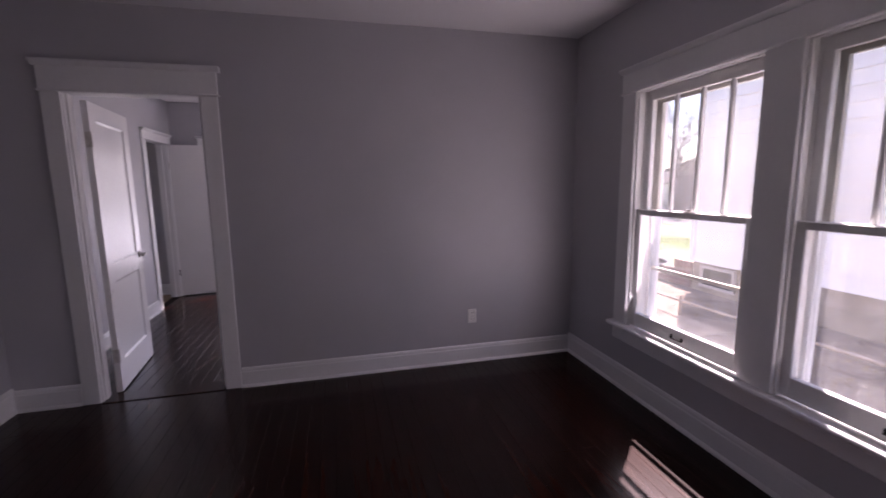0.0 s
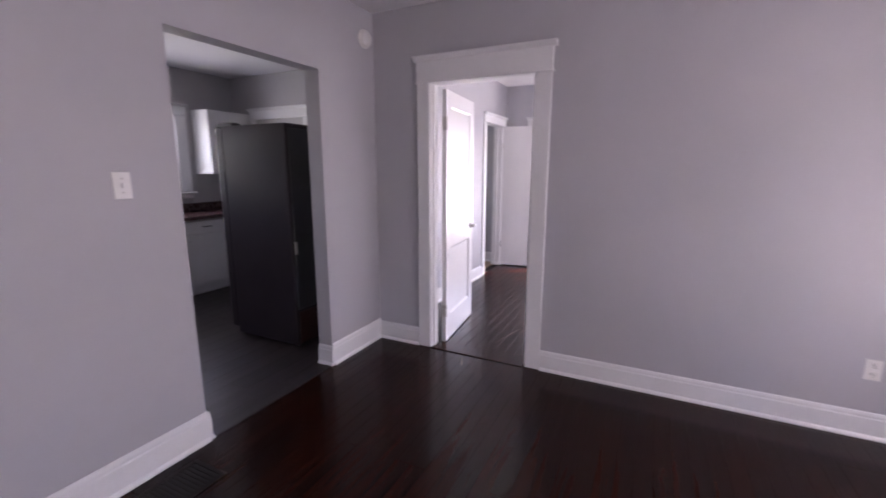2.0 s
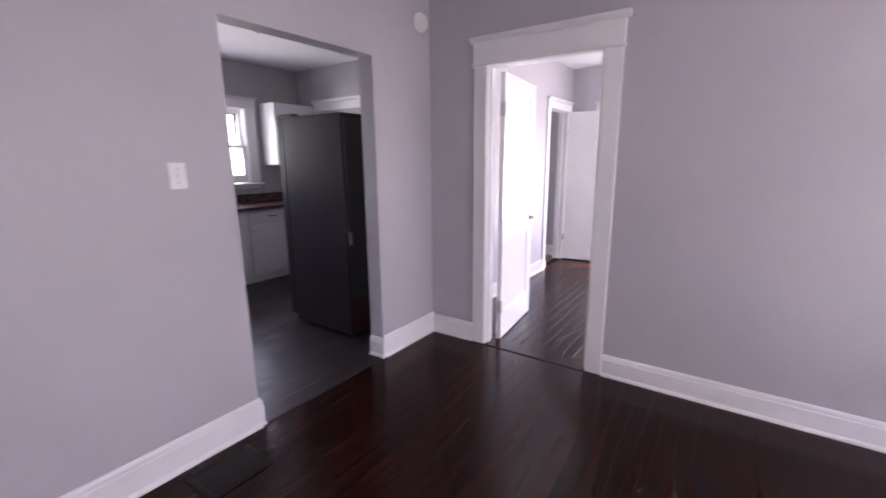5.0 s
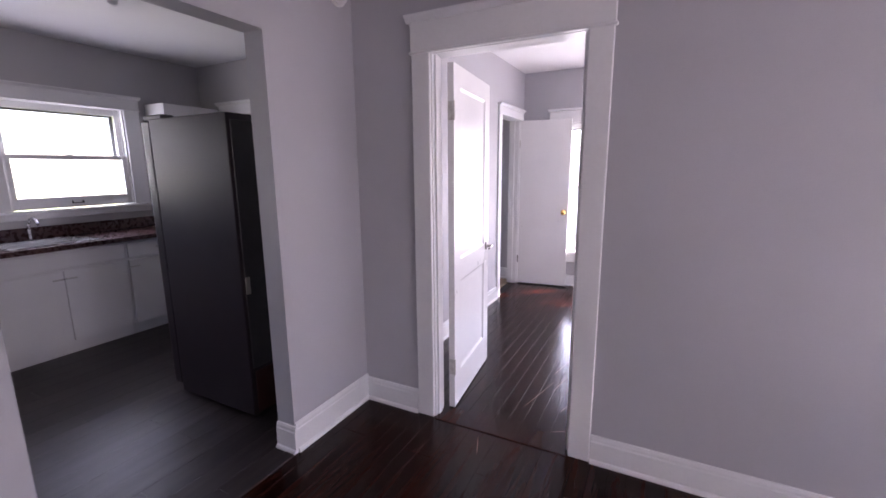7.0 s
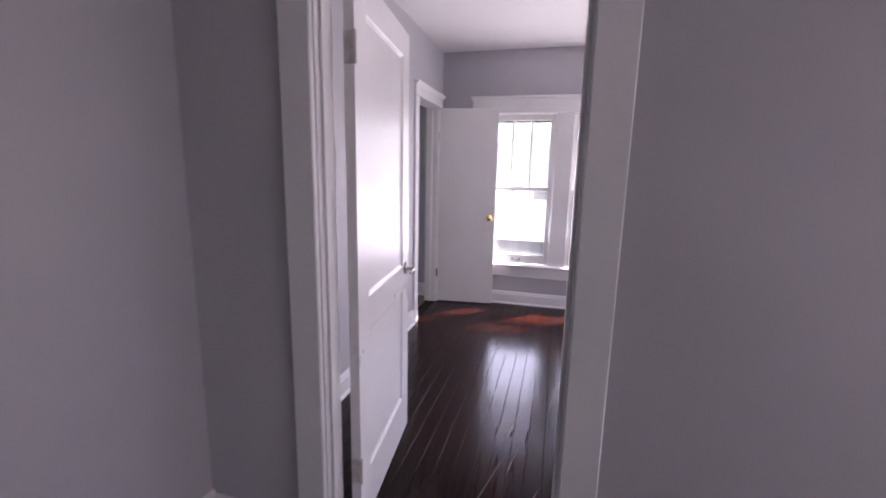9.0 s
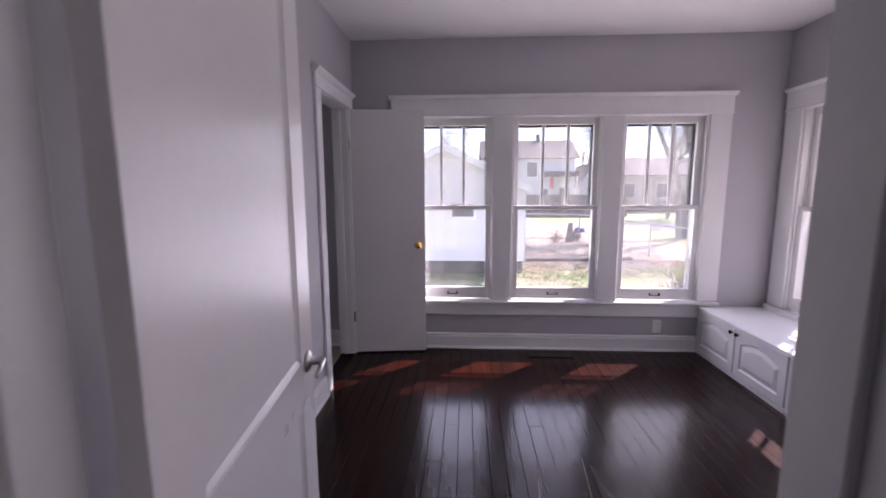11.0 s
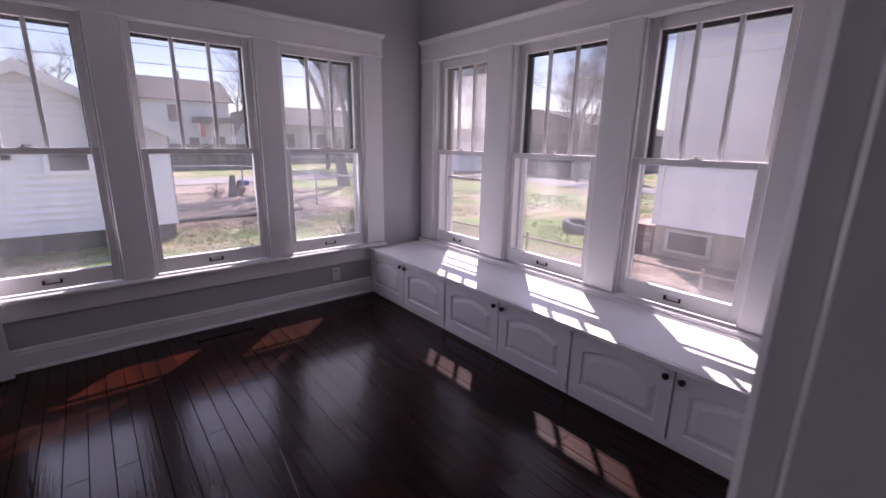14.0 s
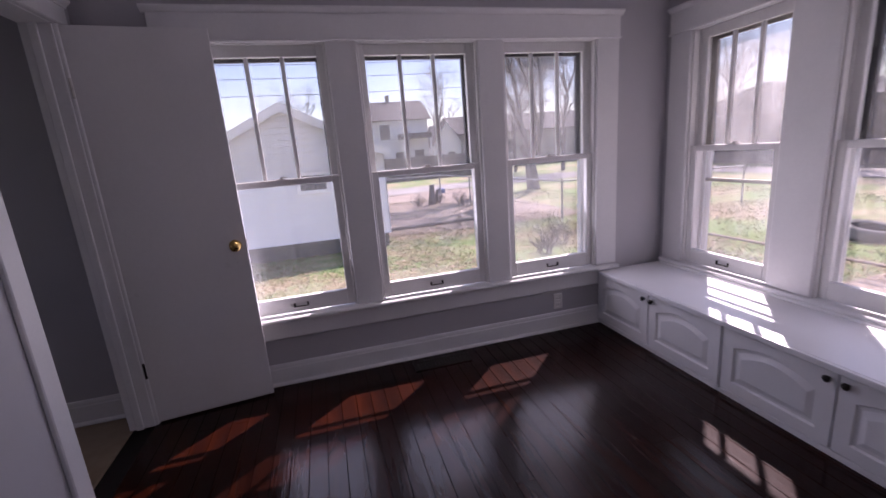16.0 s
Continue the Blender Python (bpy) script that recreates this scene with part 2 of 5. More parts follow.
def ground_mat():
    """Thin spring lawn, fallen leaves and bare soil in patches."""
    m = mat("lawn_and_leaves", (0.085, 0.16, 0.032), (0.17, 0.235, 0.065), 1.4, 0.95, 0.8, 28, fine=0.35)
    nt = m.node_tree
    b = nt.nodes["Principled BSDF"]
    src = b.inputs["Base Color"].links[0].from_socket
    tc = nt.nodes.new("ShaderNodeTexCoord")
    n = nt.nodes.new("ShaderNodeTexNoise")
    n.inputs["Scale"].default_value, n.inputs["Detail"].default_value, n.inputs["Roughness"].default_value = 0.35, 10, 0.68
    nt.links.new(tc.outputs["Object"], n.inputs["Vector"])
    r = nt.nodes.new("ShaderNodeMapRange")
    r.inputs[1].default_value, r.inputs[2].default_value = 0.45, 0.60
    nt.links.new(n.outputs[0], r.inputs[0])
    v = nt.nodes.new("ShaderNodeTexVoronoi")
    v.inputs["Scale"].default_value = 14
    nt.links.new(tc.outputs["Object"], v.inputs["Vector"])
    leafc = nt.nodes.new("ShaderNodeMix")
    leafc.data_type = "RGBA"
    leafc.inputs[6].default_value, leafc.inputs[7].default_value = (0.19, 0.14, 0.08, 1), (0.42, 0.35, 0.23, 1)
    nt.links.new(v.outputs["Color"], leafc.inputs[0])
    mx = nt.nodes.new("ShaderNodeMix")
    mx.data_type = "RGBA"
    nt.links.new(r.outputs[0], mx.inputs[0])
    nt.links.new(src, mx.inputs[6])
    nt.links.new(leafc.outputs[2], mx.inputs[7])
    nt.links.new(mx.outputs[2], b.inputs["Base Color"])
    return m


GROUND = ground_mat()
DIRT = mat("dry_reddish_dirt", (0.18, 0.14, 0.108), (0.30, 0.245, 0.195), 1.6, 0.95, 0.6, 24, fine=0.3)
SOIL = mat("leaf_litter_soil", (0.14, 0.105, 0.08), (0.30, 0.235, 0.18), 3.0, 0.95, 0.7, 22, fine=0.4)

# ---- mesh helpers ----


def bx(bm, x0, y0, z0, x1, y1, z1, bev=0.0, seg=1):
    """Adds a box with optionally rounded edges."""
    r = bmesh.ops.create_cube(bm, size=1)
    vs = r["verts"]
    for v in vs:
        v.co = ((x0 + x1) / 2 + v.co.x * abs(x1 - x0), (y0 + y1) / 2 + v.co.y * abs(y1 - y0), (z0 + z1) / 2 + v.co.z * abs(z1 - z0))
    if bev:
        es = list({e for v in vs for e in v.link_edges})
        bmesh.ops.bevel(bm, geom=es, offset=bev, segments=seg, affect="EDGES", profile=0.6)
    return bm


def box(x0, y0, z0, x1, y1, z1, bev=0.0, seg=1):
    return bx(bmesh.new(), x0, y0, z0, x1, y1, z1, bev, seg)


def cyl(bm, p0, p1, r0, r1=None, n=12):
    """Adds a tapered rod from p0 to p1."""
    p0, p1 = Vector(p0), Vector(p1)
    d = p1 - p0
    m = Matrix.Translation((p0 + p1) / 2) @ d.to_track_quat("Z", "Y").to_matrix().to_4x4()
    bmesh.ops.create_cone(bm, cap_ends=True, segments=n, radius1=r0, radius2=r0 if r1 is None else r1, depth=d.length, matrix=m)
    return bm


def lathe(bm, prof, m, n=16):
    """Adds a turned shape from (radius, height) pairs, about the z axis of m."""
    rings = [[bm.verts.new(m @ Vector((r * math.cos(2 * math.pi * i / n), r * math.sin(2 * math.pi * i / n), h))) for i in range(n)] for r, h in prof]
    for a, b in zip(rings, rings[1:]):
        for i in range(n):
            bm.faces.new((a[i], a[(i + 1) % n], b[(i + 1) % n], b[i]))
    bm.faces.new(rings[0][::-1])
    bm.faces.new(rings[-1])
    return bm


def mesh_of(name, bm, material, smooth=False):
    bmesh.ops.recalc_face_normals(bm, faces=bm.faces)
    me = bpy.data.meshes.new(name)
    bm.to_mesh(me)
    bm.free()
    if smooth:
        for p in me.polygons:
            p.use_smooth = True
    me.materials.append(material)
    return me


def part(name, bm, material, parent, label="", smooth=False):
    ob = new(name, mesh_of(name, bm, material, smooth))
    ob.parent = parent
    return tagged(ob, label)


def solid(name, bm, material, label, category, kind="structure", group="", smooth=False):
    return tagged(new(name, mesh_of(name, bm, material, smooth)), label, category, group, kind)


def thing(name, label, category, m=None, group="", kind=""):
    ob = new(name)
    ob.empty_display_size = 0.1
    if m is not None:
        ob.matrix_world = m
    return tagged(ob, label, category, group, kind)


def sweep(bm, prof, p0, p1, out):
    """Adds a moulding: the profile of (outward, up) pairs swept from p0 to p1 on the wall side whose normal is out."""
    p0, p1, out = Vector(p0), Vector(p1), Vector(out)
    a = [bm.verts.new(p0 + out * o + Vector((0, 0, u))) for o, u in prof]
    b = [bm.verts.new(p1 + out * o + Vector((0, 0, u))) for o, u in prof]
    k = len(prof)
    for i in range(k):
        bm.faces.new((a[i], a[(i + 1) % k], b[(i + 1) % k], b[i]))
    bm.faces.new(a[::-1])
    bm.faces.new(b)
    return bm


def wall_mesh(axis, f0, f1, a0, a1, z0, z1, holes):
    """A wall slab between f0 and f1 on its axis, from a0 to a1 along it, with (lo, hi, bottom, top) openings cut through."""
    bm = bmesh.new()

    def piece(lo, hi, b, t):
        if hi - lo > 1e-4 and t - b > 1e-4:
            bx(bm, *((f0, lo, b, f1, hi, t) if axis == "x" else (lo, f0, b, hi, f1, t)))
    at = a0
    for lo, hi, b, t in sorted(holes):
        piece(at, lo, z0, z1)
        piece(lo, hi, z0, b)
        piece(lo, hi, t, z1)
        at = hi
    piece(at, a1, z0, z1)
    return bm


# ---- plan ----
XW, XA, XB = -1.47, 2.60, 2.01
YS, YA, YB, YN = 0.58, 3.928, 4.024, 7.245
CZ, IN, EX = 2.60, 0.12, 0.22
KX0, KY0, KY1 = -4.60, 0.9, 5.10
DX0, DX1, DH = -0.965, -0.18, 2.06
NWIN = [(-0.97, -0.30), (-0.13, 0.595), (0.76, 1.43)]
EWIN = [(4.57, 5.24), (5.44, 6.16), (6.40, 7.03)]
AWIN = [(1.23, 2.13), (2.31, 3.17)]
WD0, WD1 = 6.405, 7.06
KO0, KO1, KOH = 2.305, 3.305, 2.085
CO0, CO1 = -0.76, 1.95

solid("wall_divider", wall_mesh("y", YA, YB, XW - IN, XA + EX, 0, CZ, [(DX0 - 0.02, DX1 + 0.02, 0, DH + 0.02)]), WALL, "grey lavender painted wall with a white cased doorway", "wall")
solid("wall_west", wall_mesh("x", XW - IN, XW, YS, YA, 0, CZ, [(KO0, KO1, 0, KOH)]), WALL, "grey lavender painted wall with a plain opening to the kitchen", "wall")
solid("wall_west_back", wall_mesh("x", XW - IN, XW, YB, YN, 0, CZ, [(WD0 - 0.02, WD1 + 0.02, 0, 2.05)]), WALL, "grey lavender painted wall with a narrow doorway", "wall")
solid("wall_north", wall_mesh("y", YN, YN + EX, KX0 - EX, XB + EX, 0, CZ, [(a - 0.02, b + 0.02, 0.42, 2.02) for a, b in NWIN]), WALL, "grey lavender painted wall with three tall windows", "wall")
solid("wall_east_back", wall_mesh("x", XB, XB + EX, YB, YN, 0, CZ, [(a - 0.02, b + 0.02, 0.42, 2.02) for a, b in EWIN]), WALL, "grey lavender painted wall with three windows above a bench", "wall")
# The two cuts at negative y are for the added front-room windows.
solid("wall_east", wall_mesh("x", XA, XA + EX, -3.6, YA, 0, CZ, [(a - 0.02, b + 0.02, 0.45, 2.06) for a, b in AWIN] + [(-2.62, -1.78, 0.45, 2.06), (-1.72, -0.88, 0.45, 2.06)]), WALL, "grey lavender painted wall with paired windows", "wall")
solid("wall_south", wall_mesh("y", YS - IN, YS, XW - IN, XA, 0, CZ, [(CO0, CO1, 0, 2.10)]), WALL, "grey lavender painted wall with a wide cased opening", "wall")
solid("wall_front_room_south", wall_mesh("y", -3.6 - EX, -3.6, -2.6, XA + EX, 0, CZ, []), WALL, "plain grey painted wall of the front room", "wall")
solid("wall_front_room_west", wall_mesh("x", -2.6 - IN, -2.6, -3.6, YS - IN, 0, CZ, []), WALL, "plain grey painted wall of the front room", "wall")
solid("wall_front_room_north", wall_mesh("y", YS - IN, YS, -2.6, XW - IN, 0, CZ, []), WALL, "plain grey painted wall of the front room", "wall")
# The third cut is for the small room's added, unseen window.
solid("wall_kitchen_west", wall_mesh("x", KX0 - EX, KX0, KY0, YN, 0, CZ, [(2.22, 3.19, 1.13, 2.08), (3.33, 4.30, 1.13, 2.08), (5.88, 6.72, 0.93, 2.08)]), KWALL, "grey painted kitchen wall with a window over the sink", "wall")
solid("wall_kitchen_south", wall_mesh("y", KY0 - IN, KY0, KX0 - EX, XW - IN, 0, CZ, []), KWALL, "plain grey painted kitchen wall", "wall")
solid("wall_kitchen_north", wall_mesh("y", KY1, KY1 + IN, KX0, XW - IN, 0, CZ, []), KWALL, "grey painted kitchen wall with a white door casing", "wall")
roof = thing("roof", "unseen low-pitched grey shingle roof, eaves sized to shade the back windows", "roof", kind="structure")
RY, RS, RZ = 1.94, 0.40, CZ + 0.02
# Unseen eave, added to stop the sun near the back windows' tops.
EN, ES = YN + EX + 0.34, 2 * 1.94 - (YN + EX + 0.34)


def roof_slab(x0, x1, ya, yb):
    """A sloping roof slab from ya to yb, following the pitch from the eaves to the ridge at RY."""
    g = bmesh.new()
    lo = [(x, y, RZ + (EN - RY - abs(y - RY)) * RS) for x, y in ((x0, ya), (x1, ya), (x1, yb), (x0, yb))]
    a = [g.verts.new(p) for p in lo]
    c = [g.verts.new((p[0], p[1], p[2] + 0.13)) for p in lo]
    g.faces.new(a), g.faces.new(c)
    for q in range(4):
        g.faces.new((a[q], a[(q + 1) % 4], c[(q + 1) % 4], c[q]))
    return g


X0, X1, X2 = KX0 - EX - 0.02, XB + EX + 0.03, XA + EX + 0.04
part("roof_slope", roof_slab(X0, X1, RY, EN), ROOF, roof)
part("roof_slope", roof_slab(X0, X1, ES, RY), ROOF, roof)
part("roof_slope", roof_slab(X1, X2, RY, YB + 0.06), ROOF, roof)
part("roof_slope", roof_slab(X1, X2, ES, RY), ROOF, roof)
for x0, x1, yb in ((KX0 - EX, KX0 - EX + 0.12, YN + EX), (XB + EX - 0.12, XB + EX, YN + EX)):
    g = bmesh.new()
    ring = [(YB if x0 > 0 else RY, CZ + 0.151), (yb - 0.25, CZ + 0.151), (yb - 0.25, RZ + (EN - yb + 0.25) * RS - 0.002), (YB if x0 > 0 else RY, RZ + (EN - (YB if x0 > 0 else RY)) * RS - 0.002)]
    a, c = [g.verts.new((x0, *p)) for p in ring], [g.verts.new((x1, *p)) for p in ring]
    g.faces.new(a), g.faces.new(c)
    for q in range(4):
        g.faces.new((a[q], a[(q + 1) % 4], c[(q + 1) % 4], c[q]))
    part("gable", g, SIDING, roof)
CL = 0.025
for nm, g in (("cladding_north", wall_mesh("y", YN + EX, YN + EX + CL, KX0 - EX, XB + EX, -0.12, CZ + 0.018, [(a - 0.02, b + 0.02, 0.40, 2.02) for a, b in NWIN])),
              ("cladding_east_back", wall_mesh("x", XB + EX, XB + EX + CL, YB, YN + EX, -0.12, CZ + 0.15, [(a - 0.02, b + 0.02, 0.40, 2.02) for a, b in EWIN])),
              # the negative y cuts are for the added front-room windows
              ("cladding_east", wall_mesh("x", XA + EX, XA + EX + CL, -3.6 - EX, YB, -0.12, CZ + 0.15, [(a - 0.02, b + 0.02, 0.43, 2.06) for a, b in AWIN] + [(-2.62, -1.78, 0.43, 2.06), (-1.72, -0.88, 0.43, 2.06)])),
              # the last cut here is for the small room's added window
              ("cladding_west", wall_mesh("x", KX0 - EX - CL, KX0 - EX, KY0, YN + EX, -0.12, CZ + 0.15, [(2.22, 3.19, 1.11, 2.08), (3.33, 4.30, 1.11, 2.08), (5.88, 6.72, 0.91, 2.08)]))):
    solid(nm, g, SIDING, "white painted outer siding of the house", "siding")
bm = bmesh.new()
bx(bm, KX0 - EX, -3.6 - EX, CZ, XA + EX, YB, CZ + 0.15)
bx(bm, KX0 - EX, YB, CZ, XB + EX, YN - 0.21, CZ + 0.15)
bx(bm, KX0 - EX, YN - 0.21, CZ, XB + EX, YN + EX, CZ + 0.018)
solid("ceiling", bm, CEIL, "white painted plaster ceiling with faint texture", "ceiling")

# floors: the boards themselves follow at the end of the file
floor = solid("floor", bx(bx(bmesh.new(), -2.6, -3.6, -0.12, XA, YB, -0.02), XW - IN, YB, -0.12, XB, YN, -0.02), SUBFL, "dark red-brown stained wooden board floor with a glossy finish", "floor")
kfloor = solid("floor_kitchen", box(KX0, KY0, -0.12, XW - IN, KY1, -0.008), SUBFL, "grey wood-look vinyl plank floor of the kitchen", "floor")
solid("floor_closet", box(KX0, KY1 + IN, -0.12, XW - IN, YN, -0.004), TANFL, "tan sheet vinyl floor beyond the narrow doorway", "floor")
solid("foundation", box(KX0 - EX, -3.6 - EX, -0.9, XB + EX, YN + EX, -0.13), CONC, "concrete foundation below the floor", "foundation")

# baseboards
BBP = [(0, 0), (0.030, 0), (0.030, 0.008), (0.024, 0.018), (0.017, 0.022), (0.017, 0.118), (0.013, 0.124), (0.013, 0.138), (0.008, 0.150), (0, 0.152)]


def baseboard(p0, p1, out, h=1.0):
    solid("baseboard", sweep(bmesh.new(), [(o, u * h) for o, u in BBP], p0, p1, out), TRIM, "white painted baseboard with a shoe moulding at the floor", "baseboard")


baseboard((XW, YS, 0), (XW, KO0, 0), (1, 0, 0), 1.08)
baseboard((XW - IN, KO0, 0), (XW + 0.017, KO0, 0), (0, 1, 0), 1.08)
baseboard((XW - IN, KO1, 0), (XW + 0.017, KO1, 0), (0, -1, 0), 0.97)
baseboard((XW, KO1, 0), (XW, YA, 0), (1, 0, 0), 1.08)
baseboard((XW, YA, 0), (-1.075, YA, 0), (0, -1, 0), 0.97)
baseboard((-0.07, YA, 0), (XA, YA, 0), (0, -1, 0), 0.97)
baseboard((XA, YS, 0), (XA, YA, 0), (-1, 0, 0), 1.08)
baseboard((XW, YS, 0), (CO0 - 0.135, YS, 0), (0, 1, 0), 1.08)
baseboard((CO1 + 0.135, YS, 0), (XA, YS, 0), (0, 1, 0), 1.08)
baseboard((XW, YN, 0), (1.455, YN, 0), (0, -1, 0), 0.9)
baseboard((XW, YB, 0), (XW, 6.31, 0), (1, 0, 0), 0.95)
baseboard((XW, YB, 0), (-1.075, YB, 0), (0, 1, 0), 0.95)
baseboard((-0.07, YB, 0), (1.455, YB, 0), (0, 1, 0), 0.95)
baseboard((XW - IN, YN, 0), (KX0, YN, 0), (0, -1, 0), 0.95)


def casing_set(name, axis, face, out, a0, a1, top, w, headh, label, over=0.025):
    """Door casing on one wall face: two side boards, a head board, a fillet and a cap."""
    tr = thing(name, label, "door trim", kind="structure")

    def b(n, lo, hi, z0, z1, d, bev=0.004):
        f = (face, face + out * d)
        part(n, box(*((min(f), lo, z0, max(f), hi, z1) if axis == "x" else (lo, min(f), z0, hi, max(f), z1)), bev), TRIM, tr)
    b("side_casing", a0 - w, a0, 0.0, top, 0.020)
    b("side_casing", a1, a1 + w, 0.0, top, 0.020)
    b("head_casing", a0 - w - 0.004, a1 + w + 0.004, top + 0.001, top + headh, 0.024)
    b("fillet", a0 - w - 0.012, a1 + w + 0.012, top - 0.004, top + 0.010, 0.030)
    prof = [(0, 0), (0.026, 0), (0.030, 0.006), (0.046, 0.020), (0.050, 0.026), (0.050, 0.034), (0, 0.034)]
    z = top + headh
    lo, hi = a0 - w - over, a1 + w + over
    p0, p1 = ((face, lo, z), (face, hi, z)) if axis == "x" else ((lo, face, z), (hi, face, z))
    part("cap", sweep(bmesh.new(), prof, p0, p1, (out, 0, 0) if axis == "x" else (0, out, 0)), TRIM, tr)
    return tr


casing_set("trim_doorway_front", "y", YA, -1, DX0, DX1, DH, 0.107, 0.15, "white door casing with a wide head board and cap")
casing_set("trim_doorway_back", "y", YB, 1, DX0, DX1, DH, 0.105, 0.12, "white door casing with a wide head board and cap")
casing_set("trim_narrow_door", "x", XW, 1, WD0, WD1, 2.035, 0.095, 0.085, "white casing round the narrow doorway", 0.012)
casing_set("trim_front_opening", "y", YS, 1, CO0, CO1, 2.10, 0.135, 0.15, "white casing of the wide opening to the front room")
casing_set("trim_kitchen_door", "y", KY1, -1, -4.15, -3.35, 2.06, 0.11, 0.10, "white door casing beyond the fridge")

# jamb linings with stops
jl = thing("door_frame", "white painted door frame with stops", "door frame", kind="structure")
for x0, x1, s in ((DX0 - 0.02, DX0 + 0.006, 1), (DX1 - 0.006, DX1 + 0.02, -1)):
    part("jamb", box(x0, YA - 0.002, 0, x1, YB + 0.002, DH + 0.006, 0.002), TRIM, jl)
    xs = x1 if s > 0 else x0
    part("stop", box(min(xs, xs + s * 0.012), YA + 0.02, 0, max(xs, xs + s * 0.012), YA + 0.058, DH - 0.006, 0.002), TRIM, jl)
part("head_jamb", box(DX0 + 0.006, YA - 0.002, DH - 0.006, DX1 - 0.006, YB + 0.002, DH + 0.02, 0.002), TRIM, jl)
jn = thing("door_frame_narrow", "white painted frame of the narrow doorway", "door frame", kind="structure")
part("jamb", box(XW - IN - 0.002, WD0 - 0.02, 0, XW + 0.002, WD0 + 0.006, 2.03, 0.002), TRIM, jn)
part("jamb", box(XW - IN - 0.002, WD1 - 0.006, 0, XW + 0.002, WD1 + 0.02, 2.03, 0.002), TRIM, jn)
part("head_jamb", box(XW - IN - 0.002, WD0 + 0.006, 2.03, XW + 0.002, WD1 - 0.006, 2.05, 0.002), TRIM, jn)
part("stop", box(XW - 0.085, WD1 - 0.018, 0, XW - 0.05, WD1 - 0.006, 2.03, 0.002), TRIM, jn)
jc = thing("opening_lining", "white lining boards of the wide opening", "door frame", kind="structure")
part("jamb", box(CO0, YS - IN - 0.002, 0, CO0 + 0.02, YS + 0.002, 2.10, 0.003), TRIM, jc)
part("jamb", box(CO1 - 0.02, YS - IN - 0.002, 0, CO1, YS + 0.002, 2.10, 0.003), TRIM, jc)
part("head_jamb", box(CO0 + 0.02, YS - IN - 0.002, 2.08, CO1 - 0.02, YS + 0.002, 2.10, 0.003), TRIM, jc)
solid("threshold", box(DX0 + 0.006, YA - 0.03, 0.0, DX1 - 0.006, YB + 0.03, 0.006, 0.003), FLOORW, "dark stained flat threshold board in the doorway", "threshold")
solid("threshold_kitchen", box(XW - 0.045, KO0 + 0.03, -0.004, XW + 0.02, KO1 - 0.03, 0.007, 0.004), KFLOOR, "grey vinyl reducer strip at the kitchen opening", "threshold")

SCRATCH = mat("bare_wood_scratch", (0.22, 0.15, 0.12), (0.34, 0.25, 0.21), 20, 0.6)

# ---- windows ----


def sash(parent, name, w, z0, z1, y0, bot, top, stile, lites, material, glass, shade=False):
    """One sash with rails, stiles, upright muntins and panes."""
    s = part(name, bmesh.new(), material, parent)
    bm = bmesh.new()
    y1 = y0 + 0.034
    bx(bm, -w, y0, z0, -w + stile, y1, z1, 0.003)
    bx(bm, w - stile, y0, z0, w, y1, z1, 0.003)
    bx(bm, -w + stile, y0, z0, w - stile, y1, z0 + bot, 0.003)
    bx(bm, -w + stile, y0, z1 - top, w - stile, y1, z1, 0.003)
    s.data = mesh_of(name, bm, material)
    gw = 2 * (w - stile) / lites
    for i in range(lites):
        a = -w + stile + i * gw
        if i:
            part("muntin", box(a - 0.011, y0 + 0.004, z0 + bot - 0.002, a + 0.011, y1 - 0.004, z1 - top + 0.002, 0.004), material, s)
        pane = part("pane", box(a + (0.011 if i else -0.004), y0 + 0.016, z0 + bot - 0.004, a + gw - (0.011 if i < lites - 1 else -0.004), y0 + 0.019, z1 - top + 0.004), glass, s)
        pane.visible_shadow = shade
    return s


